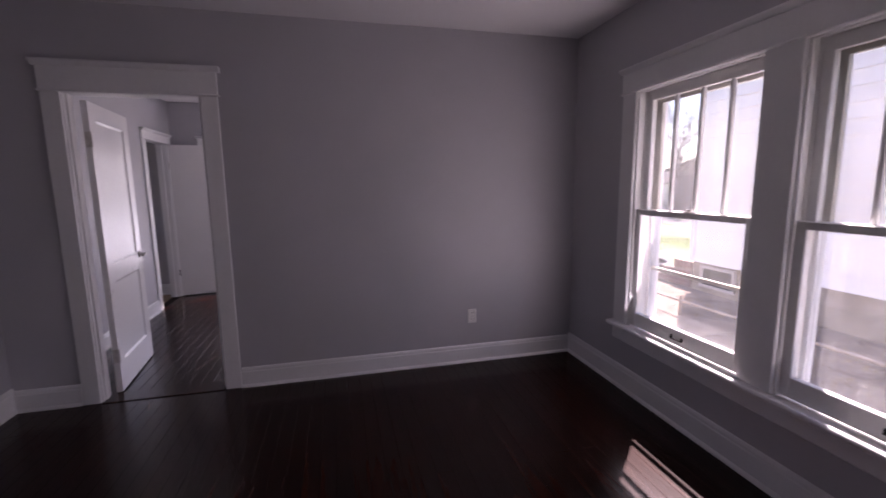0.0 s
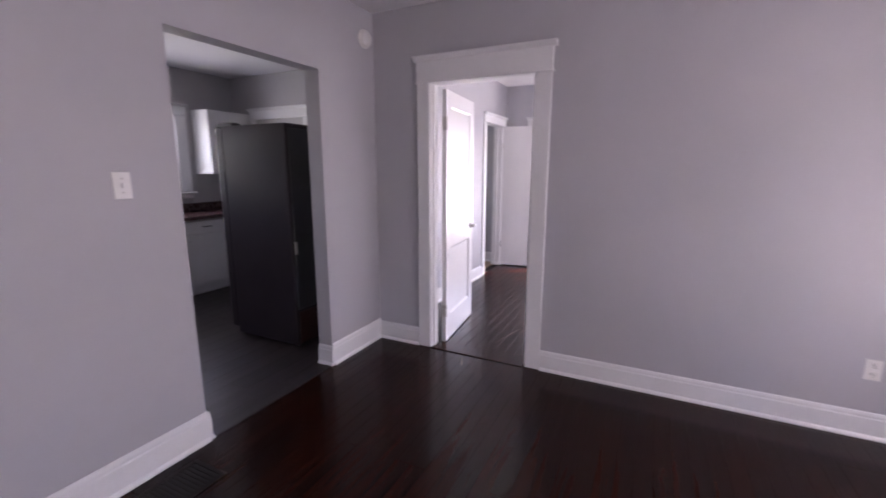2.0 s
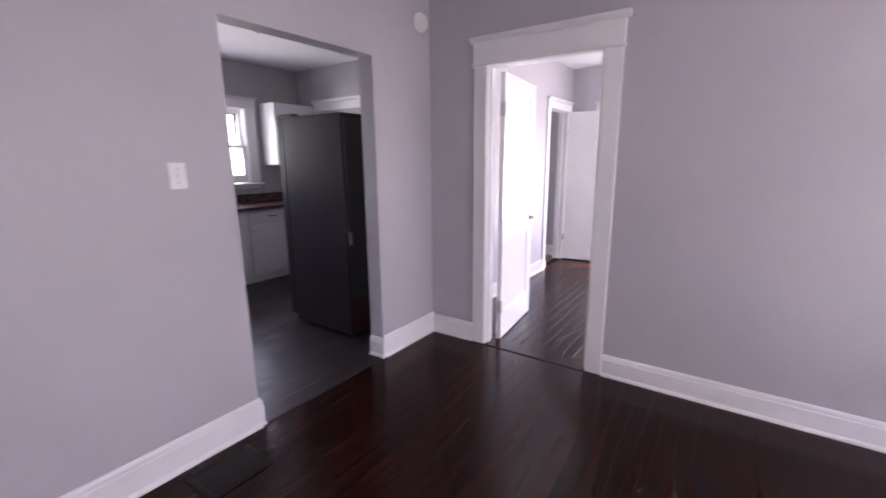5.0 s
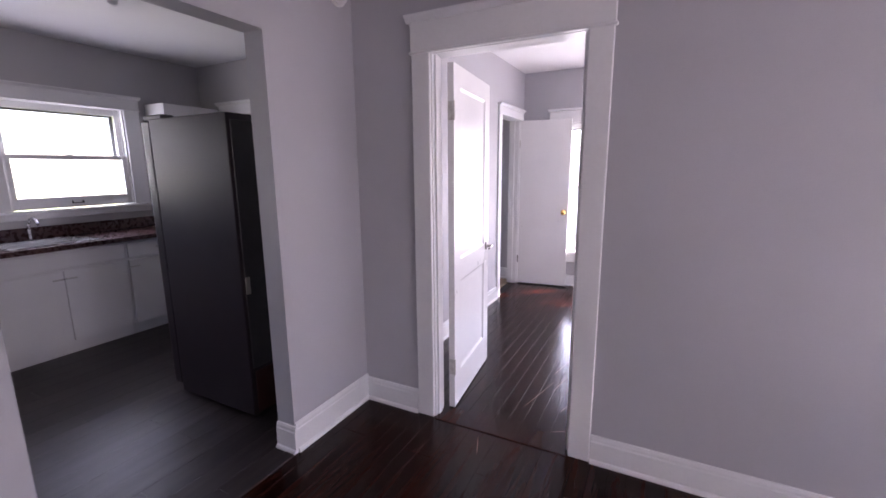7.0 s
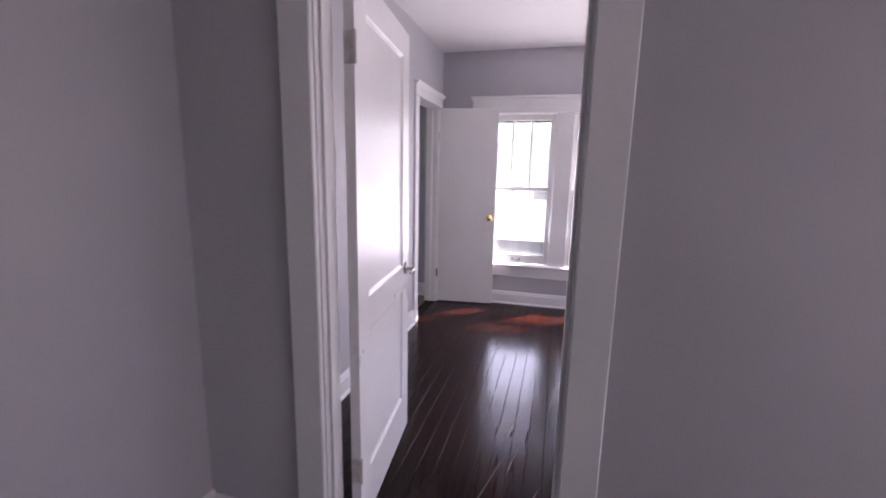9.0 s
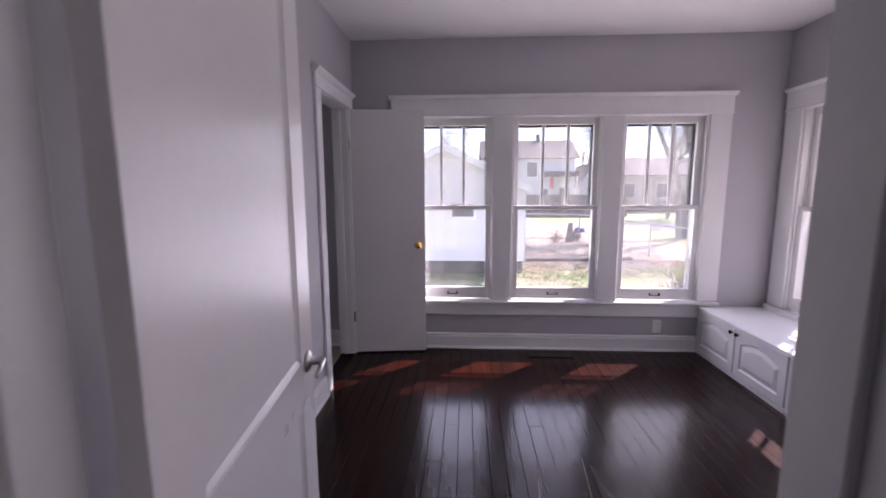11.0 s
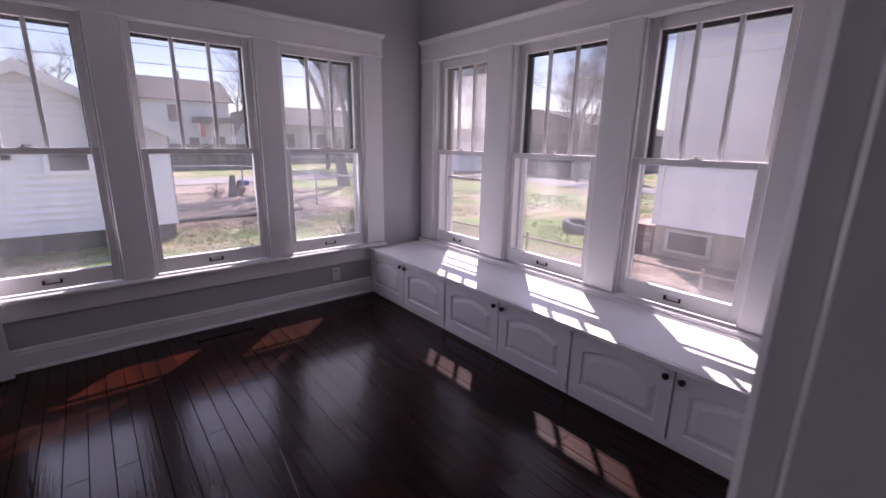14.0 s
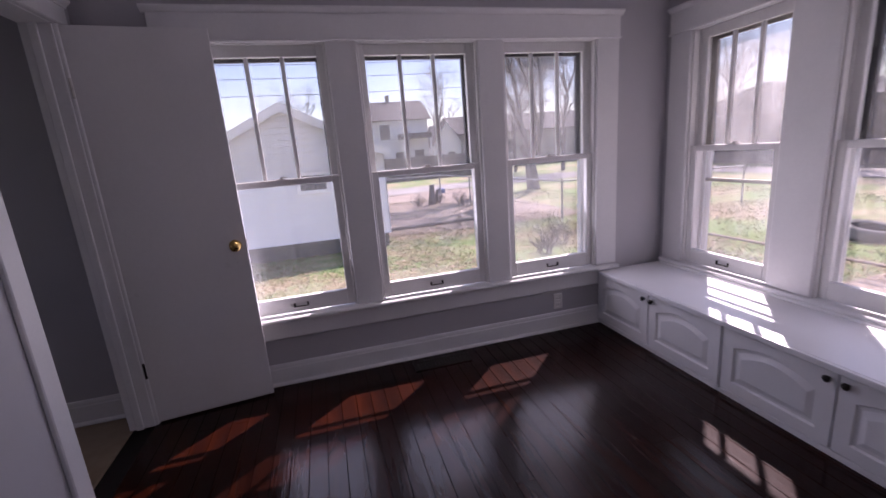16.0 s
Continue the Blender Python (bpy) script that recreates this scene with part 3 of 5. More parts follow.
def window(name, m, width, z0, z1, zm, label, storm_bar=0.0, upper=GLASSU, lower=GLASS, storm=STORMG, lites=3, shade=False, outer=STORM, top_storm=None):
    """A double-hung window: frame, three-lite upper sash, plain lower sash, lift, lock and outer storm frame."""
    win = thing(name, label, "window", m, kind="structure")
    w = width / 2
    for s in (-1, 1):
        part("jamb", box(min(s * w, s * (w + 0.019)), 0.0, z0, max(s * w, s * (w + 0.019)), 0.20, z1, 0), SASH, win)
        part("inner_stop", box(min(s * w, s * (w - 0.013)), -0.004, z0, max(s * w, s * (w - 0.013)), 0.014, z1, 0.003), SASH, win)
        part("parting_bead", box(min(s * w, s * (w - 0.010)), 0.052, z0, max(s * w, s * (w - 0.010)), 0.062, z1, 0.002), SASH, win)
    part("head_jamb", box(-w - 0.019, 0.0, z1, w + 0.019, 0.20, z1 + 0.019), SASH, win)
    part("head_stop", box(-w + 0.013, -0.004, z1 - 0.013, w - 0.013, 0.014, z1, 0.003), SASH, win)
    part("sill", sweep(bmesh.new(), [(0.0, -0.03), (0.26, -0.075), (0.26, -0.045), (0.0, 0.0)], (-w - 0.019, 0.0, z0), (w + 0.019, 0.0, z0), (0, 1, 0)), SASH, win, "white weathered outer sill")
    sash(win, "upper_sash", w - 0.003, zm - 0.018, z1 - 0.002, 0.064, 0.036, 0.062, 0.048, lites, SASH, upper, shade)
    low = sash(win, "lower_sash", w - 0.003, z0 + 0.006, zm + 0.018, 0.016, 0.095, 0.036, 0.050, 1, SASH, lower)
    bm = bmesh.new()
    zl = z0 + 0.052
    bx(bm, -0.045, 0.010, zl - 0.012, -0.033, 0.016, zl + 0.012, 0.002)
    bx(bm, 0.033, 0.010, zl - 0.012, 0.045, 0.016, zl + 0.012, 0.002)
    bx(bm, -0.045, 0.000, zl - 0.012, 0.045, 0.006, zl - 0.005, 0.002)
    bx(bm, -0.045, 0.004, zl - 0.012, -0.038, 0.012, zl + 0.012, 0.002)
    bx(bm, 0.038, 0.004, zl - 0.012, 0.045, 0.012, zl + 0.012, 0.002)
    part("sash_lift", bm, DARKM, low, "dark bronze sash lift")
    bm = bmesh.new()
    bx(bm, -0.028, 0.020, zm + 0.018, 0.028, 0.046, zm + 0.024, 0.002)
    cyl(bm, (0, 0.034, zm + 0.024), (0, 0.034, zm + 0.036), 0.010, 0.008)
    bx(bm, -0.004, 0.020, zm + 0.030, 0.034, 0.030, zm + 0.037, 0.002)
    part("sash_lock", bm, HINGE, low, "worn sash lock")
    st = part("storm_frame", bmesh.new(), outer, win, "dark metal storm frame" if outer is STORM else "pale metal storm frame")
    bm = bmesh.new()
    a, b = z0 + 0.0, z1
    for x in (-w, w - 0.058):
        bx(bm, x, 0.135, zm, x + 0.058, 0.158, b)
    bx(bm, -w + 0.022, 0.135, zm - 0.020, w - 0.022, 0.158, zm - 0.0005)
    bx(bm, -w + 0.058, 0.135, b - 0.077, w - 0.058, 0.158, b)
    if storm_bar:
        bx(bm, -w + 0.028, 0.137, storm_bar - 0.011, w - 0.028, 0.156, storm_bar + 0.011)
    st.data = mesh_of("storm_frame", bm, outer)
    low = part("storm_sash", bx(bx(bx(bmesh.new(), -w, 0.135, a, -w + 0.022, 0.158, zm - 0.021), w - 0.022, 0.135, a, w, 0.158, zm - 0.021), -w + 0.022, 0.135, a, w - 0.022, 0.158, a + 0.028), SASH, win, "white metal storm sash")
    for lo, hi in ((a + 0.026, zm), (zm + 0.0005, b - 0.083)):
        pane = part("pane", box(-w + 0.021, 0.146, lo, w - 0.021, 0.149, hi), top_storm if top_storm and lo > zm else storm, st if lo > zm else low)
        pane.visible_shadow = shade and lo > zm
    return win


def facing(axis, face, mid):
    """The pose of a wall piece built looking along +y: north walls, east walls, and the kitchen's west wall."""
    return pose(mid, face, 0) if axis == "n" else pose(face, mid, 0, 0, 0, -90) if axis == "e" else pose(face, mid, 0, 0, 0, 90)


k = 1
for i, (a, b) in enumerate(NWIN):
    window(f"window_{k}", facing("n", YN, (a + b) / 2), b - a, 0.445, 1.99, 1.238, "white painted double-hung window with a three-lite upper sash", 0, GLASSN, storm=STORMD if i == 2 else STORMG, shade=True)
    k += 1
for i, (a, b) in enumerate(EWIN):
    window(f"window_{k}", facing("e", XB, (a + b) / 2), b - a, 0.445, 1.99, 1.238, "white painted double-hung window above the bench", 1.02 if i == 2 else 0, storm=STORMD, top_storm=STORMH if i == 2 else None, outer=STORMP if i == 2 else STORM)
    k += 1
for i, (a, b) in enumerate(AWIN):
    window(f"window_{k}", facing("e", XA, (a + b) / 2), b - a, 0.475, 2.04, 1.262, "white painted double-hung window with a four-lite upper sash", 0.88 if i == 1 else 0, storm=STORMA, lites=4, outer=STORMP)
    k += 1
# Unseen front-room windows, made up to go with the added lamps.
for y in (-2.2, -1.3):
    window(f"window_{k}", facing("e", XA, y), 0.80, 0.475, 2.04, 1.262, "unseen white painted double-hung window added to light the front room")
    k += 1
for y in (2.705, 3.815):
    window(f"window_{k}", facing("w", KX0, y), 0.93, 1.15, 2.06, 1.60, "white double-hung window over the kitchen worktop", lites=1)
    k += 1
# Unseen window, put in only to let light into the small room.
window(f"window_{k}", facing("w", KX0, 6.30), 0.80, 0.95, 2.06, 1.50, "unseen white double-hung window added to light the small room", lites=1)


def window_trim(name, m, openings, z0, z1, headh, w, label, apron=True, caps=(0.02, 0.02), stool_in=0.062, ends=(0.02, 0.02), sides=None):
    """Casing round a row of windows: side boards, mullion boards, head with cap, stool and apron, along local x."""
    tr = thing(name, label, "window trim", m, kind="structure")
    lo, hi = openings[0][0], openings[-1][1]
    wl, wr = sides or (w, w)
    edges = [lo - wl] + [e for o in openings for e in o] + [hi + wr]
    for i in range(0, len(edges), 2):
        nm = "side_casing" if i in (0, len(edges) - 2) else "mullion"
        part(nm, box(edges[i], -0.022, z0 + 0.001, edges[i + 1], -0.0005, z1, 0.005), TRIM, tr)
    part("head_casing", box(lo - wl - 0.003, -0.027, z1 + 0.001, hi + wr + 0.003, -0.0005, z1 + headh, 0.003), TRIM, tr)
    part("fillet", sweep(bmesh.new(), [(0, 0), (0.030, 0), (0.034, 0.006), (0.030, 0.012), (0, 0.012)], (lo - wl - min(0.008, caps[0]), -0.0005, z1 - 0.006), (hi + wr + min(0.008, caps[1]), -0.0005, z1 - 0.006), (0, -1, 0)), TRIM, tr)
    prof = [(0, 0), (0.028, 0), (0.032, 0.006), (0.046, 0.018), (0.050, 0.022), (0.050, 0.030), (0, 0.030)]
    part("cap", sweep(bmesh.new(), prof, (lo - wl - caps[0], -0.0005, z1 + headh), (hi + wr + caps[1], -0.0005, z1 + headh), (0, -1, 0)), TRIM, tr)
    sp = [(0, 0), (stool_in - 0.006, 0), (stool_in, 0.006), (stool_in + 0.003, 0.014), (stool_in, 0.022), (stool_in - 0.006, 0.027), (0, 0.027)]
    part("stool", sweep(bmesh.new(), sp, (lo - wl - ends[0], -0.0005, z0 - 0.027), (hi + wr + ends[1], -0.0005, z0 - 0.027), (0, -1, 0)), TRIM, tr)
    for a, b in openings:
        part("stool", box(a - 0.019, 0.0, z0 - 0.027, b + 0.019, 0.010, z0 + 0.0), TRIM, tr)
    if apron:
        part("apron", sweep(bmesh.new(), [(0, 0), (0.012, 0), (0.020, 0.010), (0.020, apron), (0, apron)], (lo - wl, -0.0005, z0 - 0.028 - apron), (hi + wr, -0.0005, z0 - 0.028 - apron), (0, -1, 0)), TRIM, tr)
    return tr


window_trim("trim_window_north", pose(0, YN, 0), NWIN, 0.445, 1.99, 0.135, 0.17, "white casing round the row of three windows, with stool and apron", 0.115, ends=(0.02, 0.0))
window_trim("trim_window_east_back", pose(XB, 0, 0, 0, 0, -90), [(-b, -a) for a, b in EWIN[::-1]], 0.445, 1.99, 0.135, 0.17, "white casing round three windows, standing on the bench top", 0, caps=(0.012, 0.02), stool_in=0.05, ends=(0.0, 0.02))
window_trim("trim_window_east", pose(XA, 0, 0, 0, 0, -90), [(-b, -a) for a, b in AWIN[::-1]], 0.475, 2.04, 0.13, 0.135, "white casing round the paired windows, with stool and apron", 0.10, ends=(0.02, 0.02))
window_trim("trim_window_kitchen", pose(KX0, 0, 0, 0, 0, 90), [(2.24, 3.17), (3.35, 4.28)], 1.15, 2.06, 0.10, 0.14, "white casing round the kitchen window", 0.05)

# ---- doors ----


def panel_face(bm, x0, x1, z0, z1, px0, px1, pz0, pz1, arch, y, s, depth=0.007, n=10, raised=True):
    """A door front between x0..x1 and z0..z1 with one raised panel whose top may be arched; s: the way it faces along y."""
    def loop(a0, a1, b0, b1, h, yy):
        pts = [(a0, b0), (a1, b0)]
        for i in range(n + 1):
            t = i / n
            pts.append((a1 + (a0 - a1) * t, b1 - h + h * math.sin(math.pi * t) ** 0.9 if h else b1))
        return [bm.verts.new((px, yy, pz)) for px, pz in pts]
    L = [loop(x0, x1, z0, z1, 0, y)]
    for d, dy in ((0, 0), (0.006, -depth), (0.018, -depth), (0.044, -0.001)) if raised else ((0, 0), (0.004, -depth * 0.4), (0.016, -depth)):
        L.append(loop(px0 + d, px1 - d, pz0 + d, pz1 - d, arch, y + s * dy))
    for a, b in zip(L, L[1:]):
        q = len(a)
        for i in range(q):
            bm.faces.new((a[i], a[(i + 1) % q], b[(i + 1) % q], b[i]))
    bm.faces.new(L[-1])
    return L[0]


door = thing("door_1", "open white painted two-panel wooden door with a lever handle", "door", pose(-0.892, 4.047, 0.012, 0, 0, 96.2), kind="structure")
bm = bmesh.new()
W1, H1, T1 = 0.745, 2.02, 0.036
for yy, s in ((0.0, -1), (T1, 1)):
    panel_face(bm, 0, W1, 0, 0.85, 0.115, W1 - 0.115, 0.21, 0.79, 0, yy, s, 0.009, 2, False)
    panel_face(bm, 0, W1, 0.85, H1, 0.115, W1 - 0.115, 0.92, H1 - 0.115, 0, yy, s, 0.009, 2, False)
for a, b in (((0, 0, 0), (0, T1, H1)), ((W1, 0, 0), (W1, T1, H1))):
    bm.faces.new([bm.verts.new(p) for p in ((a[0], 0, 0), (a[0], T1, 0), (a[0], T1, H1), (a[0], 0, H1))])
bm.faces.new([bm.verts.new(p) for p in ((0, 0, 0), (W1, 0, 0), (W1, T1, 0), (0, T1, 0))])
bm.faces.new([bm.verts.new(p) for p in ((0, 0, H1), (W1, 0, H1), (W1, T1, H1), (0, T1, H1))])
bmesh.ops.remove_doubles(bm, verts=bm.verts, dist=0.0004)
part("leaf", bm, DOORW, door)


def lever(parent, x, z, y, s, material):
    m = Matrix.Translation((x, y, z)) @ Matrix.Rotation(radians(90 if s < 0 else -90), 4, "X")
    bm = lathe(bmesh.new(), [(0.030, 0), (0.031, 0.004), (0.026, 0.009), (0.012, 0.012), (0.010, 0.045), (0.011, 0.050)], m)
    cyl(bm, (x + 0.006, y + s * 0.046, z), (x - 0.095, y + s * 0.050, z - 0.004), 0.008, 0.006)
    part("lever_handle", bm, material, parent, "satin nickel lever handle", True)


lever(door, 0.685, 0.905, 0.0, -1, NICKEL)
lever(door, 0.685, 0.905, T1, 1, NICKEL)
for z in (0.22, 1.72):
    bm = bmesh.new()
    bx(bm, -0.006, 0.004, z, -0.0005, T1 - 0.003, z + 0.10, 0.001)
    cyl(bm, (-0.008, -0.004, z), (-0.008, -0.004, z + 0.10), 0.006)
    part("hinge", bm, HINGE, door, "painted-over steel butt hinge")
part("latch_plate", box(W1 - 0.0005, 0.006, 0.875, W1 + 0.002, T1 - 0.006, 0.935, 0.001), BRASS, door)

door2 = thing("door_2", "open white painted flush door with a brass knob, against the window wall", "door", pose(-1.452, 7.068, 0.012, 0, 0, 6.4), kind="structure")
part("leaf", box(0, 0, 0, 0.597, 0.035, 2.015, 0.002), DOORW, door2)
for y, s in ((0.0, 1), (0.035, -1)):
    m = Matrix.Translation((0.54, y, 0.92)) @ Matrix.Rotation(radians(90 * s), 4, "X")
    part("knob", lathe(bmesh.new(), [(0.031, 0), (0.032, 0.003), (0.024, 0.007), (0.011, 0.010), (0.010, 0.026), (0.020, 0.032), (0.027, 0.043), (0.026, 0.054), (0.016, 0.062), (0.003, 0.064)], m, 20), BRASS, door2, "polished brass knob", True)
for z, mt in ((0.27, DARKM), (1.70, HINGE)):
    bm = bmesh.new()
    bx(bm, -0.024, -0.004, z, -0.002, 0.000, z + 0.088, 0.001)
    cyl(bm, (-0.004, -0.006, z), (-0.004, -0.006, z + 0.088), 0.006)
    part("hinge", bm, mt, door2, "dark steel butt hinge")
part("latch_plate", box(0.5965, 0.008, 0.89, 0.5995, 0.027, 0.95), BRASS, door2)

# ---- window bench ----


def bench_cabinet(m, width=1.04):
    c = thing("bench_cabinet", "low white bench cabinet with two arched raised-panel doors", "cabinet", m, "bench cabinets under the windows")
    bm = bmesh.new()
    bx(bm, 0.001, 0.020, 0.0, width - 0.001, 0.50, 0.384, 0.002)
    part("body", bm, BENCHW, c)
    part("toe_strip", box(0.001, 0.004, 0.0, width - 0.001, 0.0195, 0.030, 0.002), BENCHW, c)
    half = width / 2
    for i in (0, 1):
        a, b = (0.008, half - 0.006) if i == 0 else (half + 0.006, width - 0.008)
        bm = bmesh.new()
        panel_face(bm, a, b, 0.036, 0.372, a + 0.058, b - 0.058, 0.092, 0.325, 0.045, 0.0, -1, 0.010, 14)
        back = [bm.verts.new(p) for p in ((a, 0.019, 0.036), (b, 0.019, 0.036), (b, 0.019, 0.372), (a, 0.019, 0.372))]
        fr = [bm.verts.new(p) for p in ((a, 0, 0.036), (b, 0, 0.036), (b, 0, 0.372), (a, 0, 0.372))]
        for j in range(4):
            bm.faces.new((fr[j], fr[(j + 1) % 4], back[(j + 1) % 4], back[j]))
        bm.faces.new(back)
        d = part("door", bm, BENCHW, c)
        kx = b - 0.028 if i == 0 else a + 0.028
        mk = Matrix.Translation((kx, 0, 0.343)) @ Matrix.Rotation(radians(90), 4, "X")
        part("knob", lathe(bmesh.new(), [(0.007, 0), (0.006, 0.010), (0.014, 0.014), (0.016, 0.020), (0.012, 0.025), (0.003, 0.027)], mk, 14), DARKM, d, "dark bronze knob", True)
    return c


first = bench_cabinet(pose(1.455, 7.236, 0, 0, 0, -90))
for y in (6.193, 5.150):
    copy_thing(first, pose(1.455, y, 0, 0, 0, -90))
top = thing("window_bench", "white painted window bench top lit by the sun", "bench", pose(1.437, 4.030, 0.385))
part("seat_board", box(0.019, 0, 0, 0.568, 3.178, 0.025, 0.001), BENCHW, top)
part("edge_band", box(0, 0, -0.004, 0.0185, 3.178, 0.0245, 0.005, 2), BENCHW, top)
part("cove", sweep(bmesh.new(), [(0, 0), (0.016, 0), (0.013, 0.008), (0.006, 0.012), (0, 0.014)], (0.522, 0.001, 0.0255), (0.522, 3.14, 0.0255), (-1, 0, 0)), BENCHW, top)
solid("bench_filler", box(1.458, 4.028, 0.0, 1.475, 4.108, 0.384, 0.002), BENCHW, "white filler strip at the end of the bench", "filler", kind="structure")

# ---- small fittings ----


def outlet(m, label="white duplex wall outlet with a cover plate", toggle=False):
    o = thing("light_switch" if toggle else "wall_outlet", label, "switch" if toggle else "outlet", m)
    part("plate", box(-0.036, -0.007, -0.058, 0.036, 0, 0.058, 0.003), PLAST, o)
    if toggle:
        part("toggle", box(-0.005, -0.018, -0.010, 0.005, -0.0065, 0.012, 0.002), PLAST, o)
        for z in (-0.030, 0.030):
            part("screw", cyl(bmesh.new(), (0, -0.009, z), (0, -0.0065, z), 0.0035, n=8), HINGE, o)
    else:
        for z in (-0.026, 0.026):
            f = part("socket", box(-0.016, -0.0095, z - 0.014, 0.016, -0.0065, z + 0.014, 0.005), PLAST, o)
            for sx in (-0.006, 0.006):
                part("slot", box(sx - 0.0012, -0.0100, z - 0.001, sx + 0.0012, -0.0093, z + 0.008), BLACK, f)
            part("slot", cyl(bmesh.new(), (0, -0.0100, z - 0.008), (0, -0.0093, z - 0.008), 0.0022, n=8), BLACK, f)
    return o


outlet(pose(1.704, YA, 0.39))
outlet(pose(XW, 0.806, 0.418, 0, 0, 90))
outlet(pose(1.125, YN, 0.218))
outlet(pose(XW, 2.05, 1.37, 0, 0, 90), "white toggle light switch with a cover plate", True)
det = thing("smoke_detector", "round white smoke detector high on the wall", "smoke detector", pose(XW, 3.812, 2.392, 0, 90, 0))
part("base", lathe(bmesh.new(), [(0.066, 0), (0.067, 0.010), (0.064, 0.012)], Matrix(), 32), PLAST, det, smooth=False)
part("cover", lathe(bmesh.new(), [(0.060, 0.0121), (0.060, 0.022), (0.054, 0.034), (0.030, 0.040), (0.002, 0.041)], Matrix(), 32), PLAST, det, smooth=True)


def register(x0, y0, x1, y1):
    v = thing("floor_register", "dark bronze slotted floor register flush in the boards", "floor vent", pose((x0 + x1) / 2, (y0 + y1) / 2, 0))
    w, d = abs(x1 - x0) / 2, abs(y1 - y0) / 2
    bm = bmesh.new()
    for a in ((-w, -d, w, -d + 0.022), (-w, d - 0.022, w, d), (-w, -d + 0.022, -w + 0.022, d - 0.022), (w - 0.022, -d + 0.022, w, d - 0.022)):
        bx(bm, a[0], a[1], 0.001, a[2], a[3], 0.006, 0.001)
    part("frame", bm, VENT, v)
    part("backing", box(-w + 0.022, -d + 0.022, 0.0008, w - 0.022, d - 0.022, 0.0016), BLACK, v)
    long_x = w > d
    n = int((2 * (w if long_x else d) - 0.05) / 0.022)
    for i in range(n):
        c = -(n - 1) * 0.011 + i * 0.022
        part("slat", box(c - 0.005, -d + 0.022, 0.0017, c + 0.005, d - 0.022, 0.005) if long_x else box(-w + 0.022, c - 0.005, 0.0017, w - 0.022, c + 0.005, 0.005), VENT, v)


register(-1.375, 1.865, -1.145, 2.17)
register(0.0, 7.045, 0.38, 7.165)

# ---- kitchen ----
fr = thing("refrigerator", "tall dark charcoal refrigerator seen from its textured side", "refrigerator", pose(-2.69, 3.405, 0))
part("body", box(0.085, 0, 0.025, 0.780, 0.80, 1.775, 0.006, 2), FRIDGE, fr)
part("back_panel", box(0.7805, 0.018, 0.32, 0.787, 0.78, 1.74, 0.003), FRIDGEB, fr)
part("compressor_cover", box(0.7805, 0.03, 0.03, 0.785, 0.77, 0.30, 0.003), RUST, fr, "reddish brown lower back cover")
part("door", box(0.0, 0.002, 0.07, 0.080, 0.798, 1.765, 0.010, 2), FRIDGE, fr)
part("gasket", box(0.080, 0.012, 0.075, 0.085, 0.788, 1.760), BLACK, fr)
part("hinge_cap", box(0.01, 0.01, 1.765, 0.20, 0.09, 1.800, 0.008), FRIDGEB, fr, "dark plastic hinge cover")
part("rating_plate", box(0.7872, 0.019, 0.775, 0.7895, 0.048, 0.875, 0.002), NICKEL, fr, "small pale metal plate")
for x in (0.12, 0.74):
    for y in (0.05, 0.75):
        part("foot", cyl(bmesh.new(), (x, y, 0.0), (x, y, 0.026), 0.018), BLACK, fr)

KF = KX0 + 0.58


def base_cabinet(y0, y1, doors):
    c = thing("base_cabinet", "white painted base cabinet with drawer front and panel doors", "cabinet", pose(KF, y0, 0, 0, 0, 90), "kitchen base cabinets")
    w = y1 - y0
    part("body", box(0.001, 0.020, 0.10, w - 0.001, 0.575, 0.865), BENCHW, c)
    part("toe_kick", box(0.001, 0.06, 0.0, w - 0.001, 0.56, 0.099), BENCHW, c)
    d = part("drawer_front", box(0.012, 0.0, 0.715, w - 0.012, 0.0195, 0.850, 0.004), BENCHW, c)
    if doors == 1:
        part("pull", box(w / 2 - 0.05, -0.026, 0.778, w / 2 + 0.05, -0.018, 0.788, 0.003), DARKM, d)
        for q in (-0.045, 0.045):
            part("pull_post", cyl(bmesh.new(), (w / 2 + q, -0.02, 0.783), (w / 2 + q, 0, 0.783), 0.004, n=8), DARKM, d)
    for i in range(doors):
        a, b = 0.012 + i * (w - 0.018) / doors, (i + 1) * (w - 0.018) / doors
        bm = bmesh.new()
        panel_face(bm, a, b, 0.115, 0.695, a + 0.06, b - 0.06, 0.18, 0.635, 0, 0.0, -1, 0.006, 2)
        bx(bm, a, 0.0005, 0.115, b, 0.0195, 0.695)
        dd = part("door", bm, BENCHW, c)
        kx = (b - 0.035 if i == 0 and doors == 2 else a + 0.035)
        bm = bx(bmesh.new(), kx - 0.038, -0.028, 0.630, kx + 0.038, -0.019, 0.642, 0.004)
        for q in (-0.028, 0.028):
            cyl(bm, (kx + q, -0.020, 0.636), (kx + q, 0, 0.636), 0.004, n=8)
        part("pull", bm, NICKEL, dd, "satin nickel bar pull")
    return c


for y0, y1, dn in ((1.62, 2.28, 2), (2.28, 2.94, 1), (2.94, 3.86, 2), (3.86, 4.46, 1), (4.46, 5.09, 1)):
    base_cabinet(y0, y1, dn)
wt = thing("worktop", "dark red-brown laminate worktop with an upstand", "worktop", pose(KX0, 0, 0))
bm = bmesh.new()
for a, b in ((1.6, 3.12), (3.68, 5.09)):
    bx(bm, 0.002, a, 0.867, 0.615, b, 0.905, 0.004)
bx(bm, 0.002, 3.12, 0.867, 0.10, 3.68, 0.905)
bx(bm, 0.52, 3.12, 0.867, 0.615, 3.68, 0.905)
part("top", bm, GRANITE, wt)
